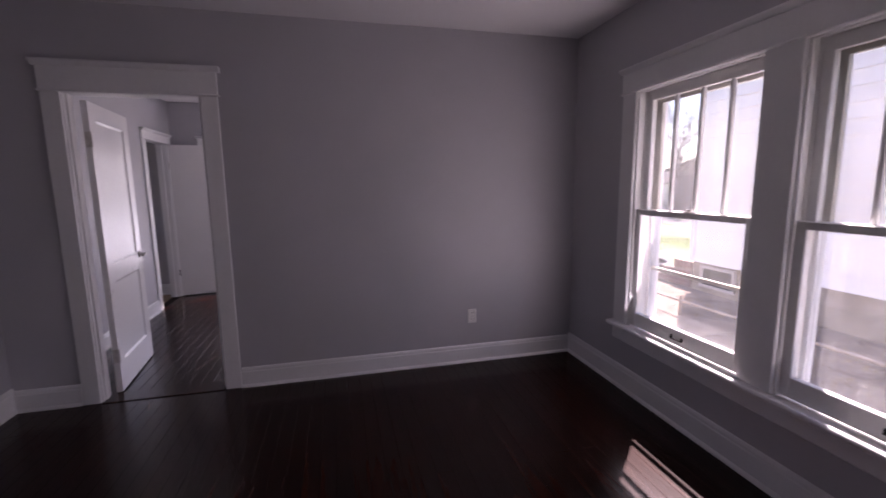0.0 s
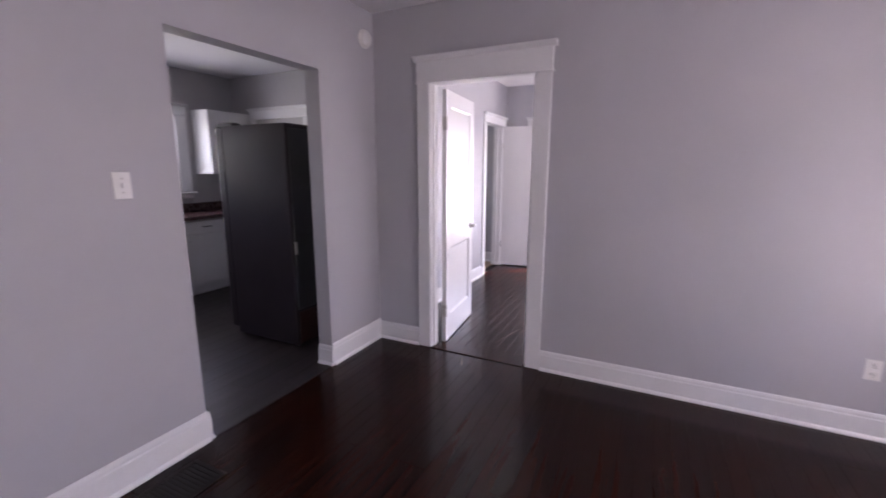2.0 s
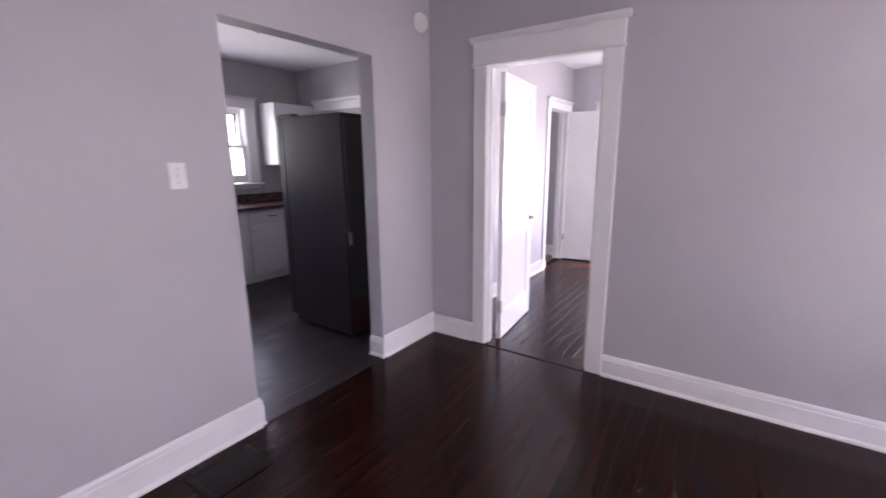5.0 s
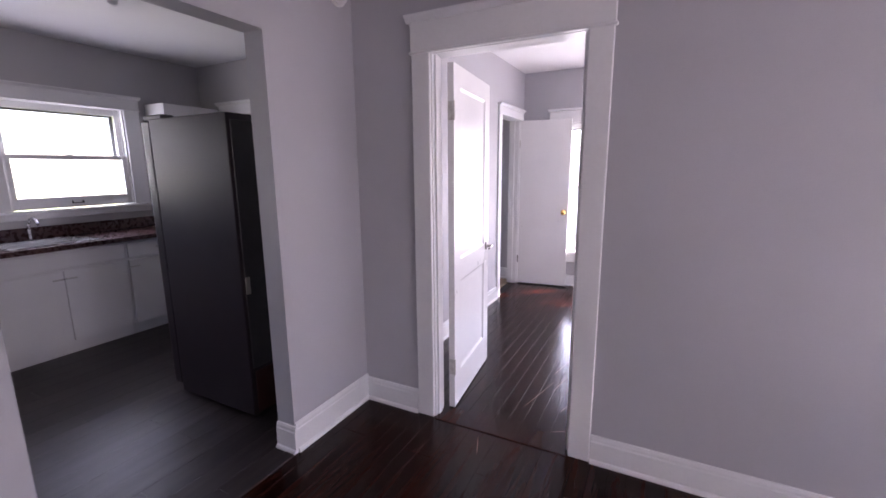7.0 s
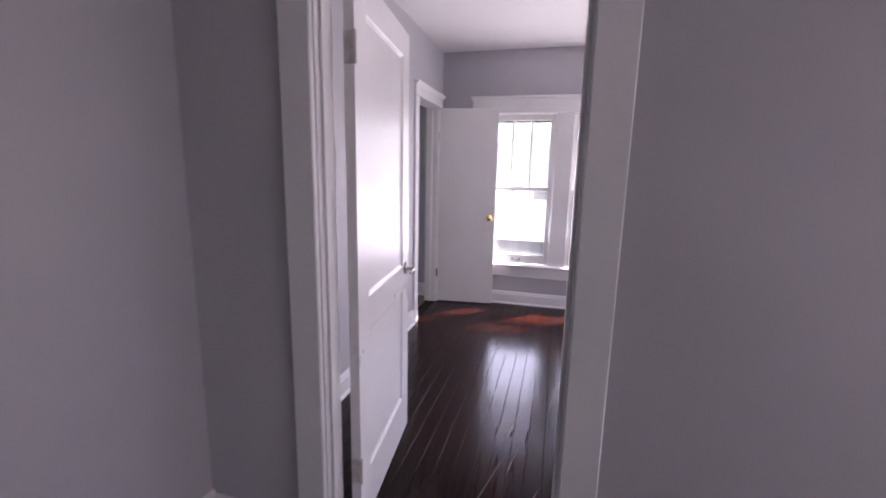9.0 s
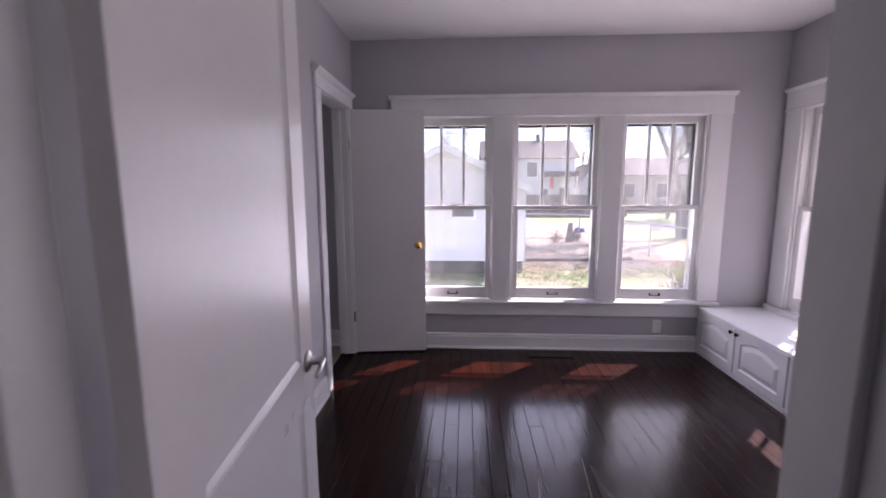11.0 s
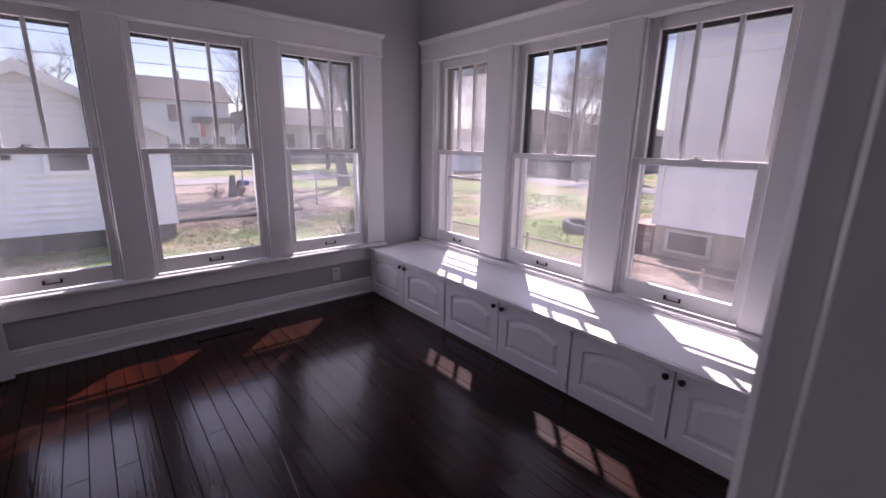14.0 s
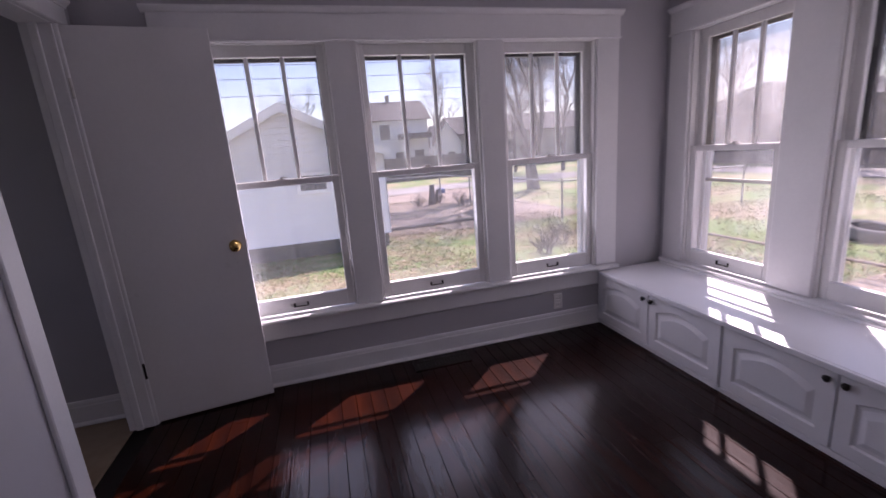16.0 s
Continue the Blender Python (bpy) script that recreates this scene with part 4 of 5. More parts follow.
part("upstand", box(0.002, 1.6, 0.906, 0.022, 5.09, 1.01, 0.003), GRANITE, wt)
sk = thing("kitchen_sink", "stainless steel sink set into the worktop", "sink", pose(KX0 + 0.31, 3.40, 0.905))
bm = bmesh.new()
for a in ((-0.23, -0.30, 0.23, -0.265), (-0.23, 0.265, 0.23, 0.30), (-0.23, -0.265, -0.195, 0.265), (0.195, -0.265, 0.23, 0.265)):
    bx(bm, a[0], a[1], 0.0005, a[2], a[3], 0.006, 0.002)
part("rim", bm, STEEL, sk)
bm = bmesh.new()
for a in ((-0.198, -0.268, -0.17, 0.198, -0.262, 0.001), (-0.198, 0.262, -0.17, 0.198, 0.268, 0.001), (-0.198, -0.262, -0.17, -0.192, 0.262, 0.001), (0.192, -0.262, -0.17, 0.198, 0.262, 0.001), (-0.192, -0.262, -0.17, 0.192, 0.262, -0.164)):
    bx(bm, *a)
part("bowl", bm, STEEL, sk)
bm = cyl(bmesh.new(), (-0.21, 0, 0.006), (-0.21, 0, 0.10), 0.014, 0.011)
pts = [(-0.21 + 0.10 - 0.10 * math.cos(t), 0, 0.10 + 0.10 * math.sin(t)) for t in (0, 0.5, 1.0, 1.6, 2.2, 2.7)]
for p, q in zip(pts, pts[1:]):
    cyl(bm, p, q, 0.010, n=10)
part("tap", bm, STEEL, sk, "chrome gooseneck tap", True)


def wall_cabinet(y0, y1):
    c = thing("wall_cabinet", "white painted wall cabinet beside the kitchen window", "cabinet", pose(KX0, y0, 1.37, 0, 0, 0), "kitchen wall cabinets")
    w = y1 - y0
    part("body", box(0.001, 0.001, 0, 0.30, w - 0.001, 0.76, 0.002), BENCHW, c)
    m = w / 2
    for a, b, kx in ((0.004, m - 0.002, m - 0.03), (m + 0.002, w - 0.004, m + 0.03)):
        bm = bmesh.new()
        panel_face(bm, a, b, 0.004, 0.756, a + 0.05, b - 0.05, 0.055, 0.705, 0, 0.0, -1, 0.006, 2)
        bx(bm, a, 0.0005, 0.004, b, 0.0185, 0.756)
        bm.transform(Matrix(((0, -1, 0, 0.32), (1, 0, 0, 0), (0, 0, 1, 0), (0, 0, 0, 1))))
        d = part("door", bm, BENCHW, c)
        mk = Matrix.Translation((0.32, kx, 0.06)) @ Matrix.Rotation(radians(90), 4, "Y")
        part("knob", lathe(bmesh.new(), [(0.007, 0), (0.006, 0.010), (0.014, 0.014), (0.016, 0.020), (0.012, 0.025), (0.003, 0.027)], mk, 12), DARKM, d, "dark bronze knob", True)


wall_cabinet(4.49, 5.09)
cl = thing("ceiling_light", "small flush ceiling light in the kitchen", "ceiling light", pose(-2.93, 3.47, CZ))
part("base", lathe(bmesh.new(), [(0.070, 0), (0.072, -0.012), (0.050, -0.022)], Matrix(), 24), PLAST, cl)
part("socket", lathe(bmesh.new(), [(0.030, -0.0221), (0.028, -0.055), (0.022, -0.060)], Matrix(), 16), BRASS, cl)
part("bulb", lathe(bmesh.new(), [(0.014, -0.0601), (0.018, -0.070), (0.030, -0.095), (0.028, -0.115), (0.012, -0.128), (0.002, -0.130)], Matrix(), 16), PLAST, cl, smooth=True)

# ---- outdoors ----
GZ = -0.55


def gz(x, y):
    """Height of the ground: level beside the house, falling a little to the north."""
    t = min(1.0, max(0.0, (y - 8.0) / 7.0))
    r = 0.05 * noise.noise((x * 0.35, y * 0.35, 0.0)) if math.hypot(x, y) < 60 else 0.0
    return GZ - 0.14 * t * t * (3 - 2 * t) + r


def sheet(xs, ys, lift, keep=None):
    bm = bmesh.new()
    g = [[bm.verts.new((x, y, gz(x, y) + lift)) for y in ys] for x in xs]
    for i in range(len(xs) - 1):
        for j in range(len(ys) - 1):
            if keep is None or keep((xs[i] + xs[i + 1]) / 2, (ys[j] + ys[j + 1]) / 2):
                bm.faces.new((g[i][j], g[i + 1][j], g[i + 1][j + 1], g[i][j + 1]))
    return bm


far = [-900, -400, -200, -100, -60]
xs = far + [-40 + 1.0 * i for i in range(81)] + [-v for v in far[::-1]]
ys = far + [-30 + 1.0 * i for i in range(91)] + [90, 140, 260, 500, 900]
solid("ground", sheet(xs, ys, 0.0), GROUND, "thin spring lawn with fallen leaves and bare patches", "ground", smooth=True)
solid("soil_bed", sheet([2.9 + 0.5 * i for i in range(10)], [-6 + 0.7 * i for i in range(21)], 0.012), SOIL, "bare brown soil and leaf litter between the houses", "ground", smooth=True)
solid("dirt_patch", sheet([0.98 + 0.7 * i for i in range(9)], [14.9 + 0.75 * i for i in range(15)], 0.012), DIRT, "bare reddish dirt beyond the log edging", "ground", smooth=True)
solid("road", sheet([-40 + 2.5 * i for i in range(33)], [25.5, 26.6, 27.8, 29.0], 0.03), ROAD, "pale asphalt lane behind the yards", "road", smooth=True)


solid("road_east", sheet([17.6, 18.6, 19.6, 20.6], [-30 + 2.0 * i for i in range(28)], 0.03), ROAD, "pale asphalt lane beyond the east lawn", "road", smooth=True)


def gable_building(name, label, x0, x1, y0, y1, zb, ze, zr, ridge_x, siding, base_mat, step=0.11, over=0.25):
    """A house or shed with lapped siding on the south side, sides, gables, roof with overhang, and base. ridge_x: ridge runs along x."""
    h = thing(name, label, "building", pose((x0 + x1) / 2, (y0 + y1) / 2, 0))
    hx, hy = (x1 - x0) / 2, (y1 - y0) / 2
    g = gz((x0 + x1) / 2, (y0 + y1) / 2) - 0.3
    part("foundation", box(-hx + 0.05, -hy + 0.05, g, hx - 0.05, hy - 0.05, zb), base_mat, h)
    bm = bmesh.new()
    half = hy if ridge_x else hx

    def inset(z):
        return 0 if z <= ze else (z - ze) / (zr - ze) * half
    z = zb
    while z < zr - 0.02:
        zt = min(z + step, zr - 0.01)
        i0, i1 = inset(z), inset(zt)
        for s in (-1, 1):
            if ridge_x:
                a = [(s * (hx + 0.027), -hy + i0, z), (s * (hx + 0.027), hy - i0, z), (s * (hx - 0.03), hy - i1, zt), (s * (hx - 0.03), -hy + i1, zt)]
            else:
                a = [(-hx + i0, s * (hy + 0.027), z), (hx - i0, s * (hy + 0.027), z), (hx - i1, s * (hy - 0.03), zt), (-hx + i1, s * (hy - 0.03), zt)]
            bm.faces.new([bm.verts.new(p) for p in a])
            b = [(p[0], p[1], z) for p in a[:2]]
            k2 = 0 if ridge_x else 1
            c = [tuple(q if j != k2 else s * ((hx if ridge_x else hy) - 0.03) for j, q in enumerate(p)) for p in b]
            bm.faces.new([bm.verts.new(p) for p in (b[0], b[1], c[1], c[0])])
            if z < ze - 0.01:
                z2 = min(zt, ze)
                if ridge_x:
                    a = [(-hx, s * (hy + 0.027), z), (hx, s * (hy + 0.027), z), (hx, s * hy, z2), (-hx, s * hy, z2)]
                    c = [(-hx, s * hy, z), (hx, s * hy, z)]
                else:
                    a = [(s * (hx + 0.027), -hy, z), (s * (hx + 0.027), hy, z), (s * hx, hy, z2), (s * hx, -hy, z2)]
                    c = [(s * hx, -hy, z), (s * hx, hy, z)]
                bm.faces.new([bm.verts.new(p) for p in a])
                bm.faces.new([bm.verts.new(p) for p in (a[0], a[1], c[1], c[0])])
        z = zt
    part("wall", bm, siding, h)
    sl = (zr - ze) / half
    for s in (-1, 1):
        lo = half + over
        if ridge_x:
            q = [(-hx - over, 0, zr + 0.04), (hx + over, 0, zr + 0.04), (hx + over, s * lo, zr + 0.04 - sl * lo), (-hx - over, s * lo, zr + 0.04 - sl * lo)]
        else:
            q = [(0, -hy - over, zr + 0.04), (0, hy + over, zr + 0.04), (s * lo, hy + over, zr + 0.04 - sl * lo), (s * lo, -hy - over, zr + 0.04 - sl * lo)]
        bm = bmesh.new()
        t = [bm.verts.new((p[0], p[1], p[2] + 0.05)) for p in q]
        u = [bm.verts.new(p) for p in q]
        bm.faces.new(t), bm.faces.new(u)
        for j in range(4):
            bm.faces.new((t[j], t[(j + 1) % 4], u[(j + 1) % 4], u[j]))
        part("roof", bm, ROOF, h)
        if not ridge_x:
            for e in (-1, 1):
                bm = bmesh.new()
                y = e * (hy + over)
                pts = [(0, y, zr + 0.085), (s * lo, y, zr + 0.085 - sl * lo), (s * lo, y, zr - 0.09 - sl * lo), (0, y, zr - 0.09)]
                a = [bm.verts.new(p) for p in pts]
                b = [bm.verts.new((p[0], p[1] + e * 0.03, p[2])) for p in pts]
                bm.faces.new(a), bm.faces.new(b)
                for j in range(4):
                    bm.faces.new((a[j], a[(j + 1) % 4], b[(j + 1) % 4], b[j]))
                part("fascia", bm, SIDING, h)
    return h


def house_window(h, x, y, z, w, ht, axis="y", s=-1, glassm=None):
    """A framed window on a building, at local x, y, z of its sill middle."""
    def b(a0, d0, z0, a1, d1, z1):
        return box(a0, d0, z0, a1, d1, z1) if axis == "y" else box(d0, a0, z0, d1, a1, z1)
    c, f = (x, y) if axis == "y" else (y, x)
    d = (f + s * 0.06, f + s * 0.01)
    win = part("window", bmesh.new(), SIDING, h)
    bm = bmesh.new()
    t = 0.07
    for q in ((c - w / 2 - t, z - t, c + w / 2 + t, z), (c - w / 2 - t, z + ht, c + w / 2 + t, z + ht + t), (c - w / 2 - t, z, c - w / 2, z + ht), (c + w / 2, z, c + w / 2 + t, z + ht)):
        e = b(q[0], min(d), q[1], q[2], max(d), q[3])
        me = bpy.data.meshes.new("t")
        e.to_mesh(me)
        e.free()
        bm.from_mesh(me)
    win.data = mesh_of("window", bm, SIDING)
    part("pane", b(c - w / 2, min(f + s * 0.02, f + s * 0.035), z, c + w / 2, max(f + s * 0.02, f + s * 0.035), z + ht), glassm or DARKG, win)


gar = gable_building("garage", "white clapboard garage with a low gable and dark block base", -3.0, 0.92, 14.0, 19.5, -0.36, 1.42, 2.40, False, SIDING, DARKC, 0.125, 0.14)
house_window(gar, 0.445, -2.75, 0.73, 0.52, 0.30)
part("wall_box", box(-0.38, -2.83, 0.92, -0.27, -2.775, 1.0, 0.005), STORM, gar, "small dark meter box")

h2 = gable_building("far_house", "white two-storey house with a grey roof and a dark porch canopy", 1.0, 8.5, 40, 46, -0.3, 3.95, 5.55, True, SIDING, CONC, 0.22, 0.3)
for x, z in ((-2.2, 2.4), (0.2, 2.4), (-2.2, 0.2), (1.3, 0.2), (2.9, 0.3)):
    house_window(h2, x, -3.0, z, 0.8, 1.15)
part("chimney", box(0.95, -0.2, 5.4, 1.25, 0.1, 6.15), DARKC, h2)
part("porch_canopy", box(1.2, -4.6, 2.35, 3.7, -3.05, 2.75), STORM, h2)
part("porch_post", box(1.3, -4.55, -1.0, 1.42, -4.43, 2.35), SIDING, h2)
part("porch_post", box(3.5, -4.55, -1.0, 3.62, -4.43, 2.35), SIDING, h2)
part("banner", box(1.43, -4.50, 1.4, 1.72, -4.47, 2.3, 0.01), REDP, h2, "faded red banner at the porch")
h3 = gable_building("gable_house", "small white house with a steep grey gable roof", 8.9, 11.3, 40, 45.5, -0.3, 1.7, 3.45, False, SIDING, CONC, 0.22, 0.2)
house_window(h3, 0.3, -2.75, 0.3, 0.6, 0.8)
h4 = gable_building("long_house", "pale beige house with a long grey roof", 12.0, 27.0, 42, 50, -0.3, 2.6, 4.2, True, TANW, CONC, 0.22, 0.4)
for x in (-5.8, -3.0, -0.2, 2.6, 5.4):
    house_window(h4, x, -4.0, 0.6, 0.9, 1.2)
h5 = gable_building("east_house", "low brown-grey gabled house behind bare trees", 31.0, 41.0, 20.5, 37.5, -0.4, 2.1, 4.2, True, BROWNW, CONC, 0.22, 0.5)
for y in (-5.5, -2.0, 2.5, 6.0):
    house_window(h5, -5.0, y, 0.5, 1.1, 1.2, "x", -1)
gable_building("white_shed", "low white shed beyond the east lawn", 19.3, 24.5, 26.2, 29.2, -0.6, 1.5, 2.2, True, SIDING, CONC, 0.2, 0.2)

# neighbour's house beside the driveway
ng = thing("neighbour_house", "white house with wide lapped siding on a tan concrete base", "building", pose(7.1, 7.32, 0))
NL = 11.0
part("foundation", box(0.05, -NL, -1.0, 7.0, -0.05, 0.01), CONC, ng)
part("wall_core", box(0.03, -NL, 0.01, 7.0, -0.03, 4.6), SIDING, ng)
part("corner_board", box(-0.022, -0.10, 0.01, 0.03, 0.0, 4.6, 0.004), SIDING, ng)
part("roof", box(-0.45, -NL - 0.3, 4.6, 7.4, 0.35, 4.75), ROOF, ng)
board = mesh_of("siding_board", sweep(bmesh.new(), [(0.0, 0.0), (0.030, 0.0), (0.006, 0.205), (0.0, 0.205)], (0, -NL, 0), (0, -0.10, 0), (-1, 0, 0)), SIDING)
for i in range(22):
    ob = new("siding_board", board)
    ob.parent, ob.location = ng, (0.03, 0, 0.005 + 0.203 * i)
bw = part("basement_window", bmesh.new(), SIDING, ng, "small white framed basement window")
bm = bmesh.new()
for a in ((-0.96, -0.44, -0.24, -0.39), (-0.96, -0.09, -0.24, -0.04), (-0.96, -0.39, -0.90, -0.09), (-0.30, -0.39, -0.24, -0.09)):
    bx(bm, 0.01, a[0], a[1], 0.06, a[2], a[3])
bw.data = mesh_of("basement_window", bm, TANW)
part("pane", box(0.035, -0.90, -0.39, 0.045, -0.30, -0.09), DARKG, bw)
st = thing("brick_steps", "worn red brick steps at the neighbour's side door", "steps", pose(7.16, 7.33, 0))
brick = mesh_of("brick", box(-0.10, -0.048, -0.032, 0.10, 0.048, 0.032, 0.006), BRICK)
part("core", bx(bx(bx(bmesh.new(), 0.02, 0, -0.9, 1.2, 1.15, -0.40), 0.02, 0, -0.4, 1.2, 0.80, -0.22), 0.02, 0, -0.22, 1.2, 0.45, -0.04), CONC, st)
for ymax, z in ((1.15, -0.40), (0.80, -0.22), (0.45, -0.04)):
    for i in range(6):
        for r2 in range(2):
            ob = new("brick", brick)
            ob.parent, ob.location = st, (0.12 + 0.205 * i, ymax + 0.005 - 0.05, z - 0.035 - 0.07 * r2 + 0.004)
    for j in range(int((ymax - 0.02) / 0.105)):
        for r2 in range(2):
            ob = new("brick", brick)
            ob.parent, ob.location, ob.rotation_euler = st, (0.005 + 0.05, 0.06 + 0.105 * j, z - 0.035 - 0.07 * r2), (0, 0, 0)
            ob.scale = (0.5, 1, 1)
ty = thing("tyre", "old weathered grey tyre lying on the lawn", "tyre", pose(7.95, 9.25, gz(7.95, 9.25) + 0.12, 8, 0, 0))
prof = [(0.25, -0.085), (0.32, -0.11), (0.375, -0.095), (0.39, -0.045), (0.39, 0.045), (0.375, 0.095), (0.32, 0.11), (0.25, 0.085), (0.257, 0.06), (0.32, 0.08), (0.35, 0.05), (0.35, -0.05), (0.32, -0.08), (0.257, -0.06)]
bm = bmesh.new()
rings = [[bm.verts.new((r * math.cos(2 * math.pi * i / 40), r * math.sin(2 * math.pi * i / 40), h)) for r, h in prof] for i in range(40)]
for i in range(40):
    for j in range(len(prof)):
        a, b = rings[i], rings[(i + 1) % 40]
        bm.faces.new((a[j], a[(j + 1) % len(prof)], b[(j + 1) % len(prof)], b[j]))
part("casing", bm, RUBBER, ty, smooth=True)


def pipe_fence(name, pts, top, label, spacing=2.4, rail=0.022, wires=True, material=GALV):
    f = thing(name, label, "fence")
    for (x0, y0), (x1, y1) in zip(pts, pts[1:]):
        n = max(1, round(math.hypot(x1 - x0, y1 - y0) / spacing))
        for i in range(n + 1):
            x, y = x0 + (x1 - x0) * i / n, y0 + (y1 - y0) * i / n
            g = gz(x, y)
            part("post", cyl(bmesh.new(), (x, y, g - 0.2), (x, y, g + top + 0.05), rail * 1.2, n=8), material, f)
        part("rail", cyl(bmesh.new(), (x0, y0, gz(x0, y0) + top), (x1, y1, gz(x1, y1) + top), rail, n=8), material, f)
        for hgt in (top * 0.3, top * 0.65) if wires else ():
            part("wire", cyl(bmesh.new(), (x0, y0, gz(x0, y0) + hgt), (x1, y1, gz(x1, y1) + hgt), 0.004, n=5), GALV, f)
    return f


pipe_fence("wire_fence", [(1.2, 22.6), (4.2, 21.6), (5.6, 14.6), (10.5, 13.6)], 1.0, "galvanised pipe and wire fence across the yards")
pipe_fence("low_fence", [(5.65, 3.0), (5.65, 11.8)], 0.27, "low rusty pipe fence beside the driveway", 3.0, 0.021, False, RUSTP)
lg = thing("log_edging", "weathered grey log lying at the edge of the dirt", "log", pose(0, 0, 0))
bm = bmesh.new()
for i in range(8):
    x0, x1 = 0.7 + i * 0.45, 0.7 + (i + 1) * 0.45
    cyl(bm, (x0, 15.6 + 0.06 * i, gz(x0, 15.6) + 0.06), (x1, 15.66 + 0.06 * i, gz(x1, 15.6) + 0.06 + 0.008 * (i % 2)), 0.05, 0.047, 10)
part("log", bm, BARK, lg)


def limb_mesh(rng, base, direction, length, radius, depth, split, up, lists, rr=0.62):
    """Grows tapered limbs by forking, adding verts and faces to the lists."""
    vs, fs = lists
    p, d = Vector(base), Vector(direction).normalized()
    segs = 5 if depth > 2 else 3
    n = 7 if depth > 3 else 5 if depth > 1 else 3
    prev = None
    pts = []
    for s in range(segs + 1):
        r = radius * (1 - 0.42 * s / segs)
        side = d.orthogonal().normalized()
        other = d.cross(side)
        ring = []
        for i in range(n):
            a = 2 * math.pi * i / n
            vs.append(p + (side * math.cos(a) + other * math.sin(a)) * r)
            ring.append(len(vs) - 1)
        if prev:
            for i in range(n):
                fs.append((prev[i], prev[(i + 1) % n], ring[(i + 1) % n], ring[i]))
        prev = ring
        pts.append((p.copy(), d.copy(), r))
        d = (d + Vector((rng.uniform(-1, 1), rng.uniform(-1, 1), rng.uniform(-0.4, 1) * up)) * (0.36 if depth else 0.27)).normalized()
        p = p + d * (length / segs)
    if depth <= 0:
        return
    for _ in range(split):
        q, dd, r = pts[rng.randint(1 if depth < 4 else 2, segs)]
        out = (dd + Vector((rng.uniform(-1, 1), rng.uniform(-1, 1), rng.uniform(-0.5, 0.8) * up)) * rng.uniform(0.75, 1.5)).normalized()
        limb_mesh(rng, q, out, length * rng.uniform(0.55, 0.8), max(0.005, r * rr), depth - 1, split, up, lists, rr)


def bare_tree(x, y, label, seed, height, radius, stems=1, depth=5, split=3, spread=0.8, sides=4):
    rng = random.Random(seed)
    t = thing("tree", label, "tree", pose(x, y, gz(x, y) - 0.05))
    trunk, crown = ([], []), ([], [])
    base = Vector((0, 0, 0))
    if stems > 1:
        limb_mesh(rng, base, (0.02, 0.02, 1), height * 0.15, radius, 0, 0, 1, trunk)
    for s in range(stems):
        a = 2 * math.pi * s / max(1, stems) + 0.5
        lean = Vector((math.cos(a) * 0.06, math.sin(a) * 0.06, 1)).normalized() if stems > 1 else Vector((0.04, 0.03, 1)).normalized()
        b0 = Vector((math.cos(a) * radius * 0.6, math.sin(a) * radius * 0.6, height * 0.11)) if stems > 1 else base
        r0 = radius * (0.42 if stems > 1 else 1)
        hh = height * (0.34 if stems > 1 else 0.30)
        limb_mesh(rng, b0, lean, hh, r0, 0, 0, 1, trunk)
        ring = trunk[0][-3:]
        tip = sum(ring, Vector()) / len(ring)
        limb_mesh(rng, tip - lean * 0.03, lean, height * 0.30, r0 * 0.60, depth - 1, split + 2, 0.6, crown)
        for _ in range(sides):
            o = (lean + Vector((rng.uniform(-1, 1), rng.uniform(-1, 1), rng.uniform(0, 0.5))) * spread).normalized()
            limb_mesh(rng, b0 + (tip - b0) * rng.uniform(0.75, 0.98), o, height * rng.uniform(0.16, 0.25), r0 * 0.36, depth - 1, split, 0.5, crown)
    for name, (vs, fs) in (("trunk", trunk), ("crown", crown)):
        me = bpy.data.meshes.new(name)
        me.from_pydata([tuple(v) for v in vs], [], fs)
        me.materials.append(BARK)
        for p in me.polygons:
            p.use_smooth = True
        o = new(name, me)
        o.parent = t
    return t


bare_tree(8.7, 22.0, "large bare tree with several grey trunks behind the fence", 3, 14.0, 0.36, 4, 5, 3)
bare_tree(15.6, 31.0, "bare leafless tree with fine twigs", 5, 11.0, 0.18, 1, 6, 3)
bare_tree(20.5, 17.6, "bare spreading tree beyond the east lawn", 14, 9.5, 0.13, 1, 6, 3, 1.1, 5)
bare_tree(23.0, 25.0, "bare leafless tree by the far fence", 12, 9.0, 0.18)
bare_tree(11.5, 49.5, "bare leafless tree behind the far house", 15, 12.0, 0.22)
bare_tree(-1.5, 33.0, "bare leafless tree behind the garage", 18, 7.5, 0.16)
bare_tree(27.5, 37.0, "bare leafless tree by the long house", 21, 12.0, 0.22)
bare_tree(24.0, 27.5, "bare twiggy tree beyond the neighbour's yard", 25, 10.5, 0.15, 1, 6, 3, 1.3, 6)
bare_tree(14.5, 36.0, "bare slim tree at the edge of the lane", 31, 10.0, 0.13, 1, 6, 3)
bare_tree(13.2, 33.5, "bare slim tree before the long house", 33, 11.0, 0.15, 1, 6, 3)
bare_tree(25.5, 20.5, "bare spreading tree behind the board fence", 35, 9.0, 0.12, 1, 6, 3, 1.0, 4)


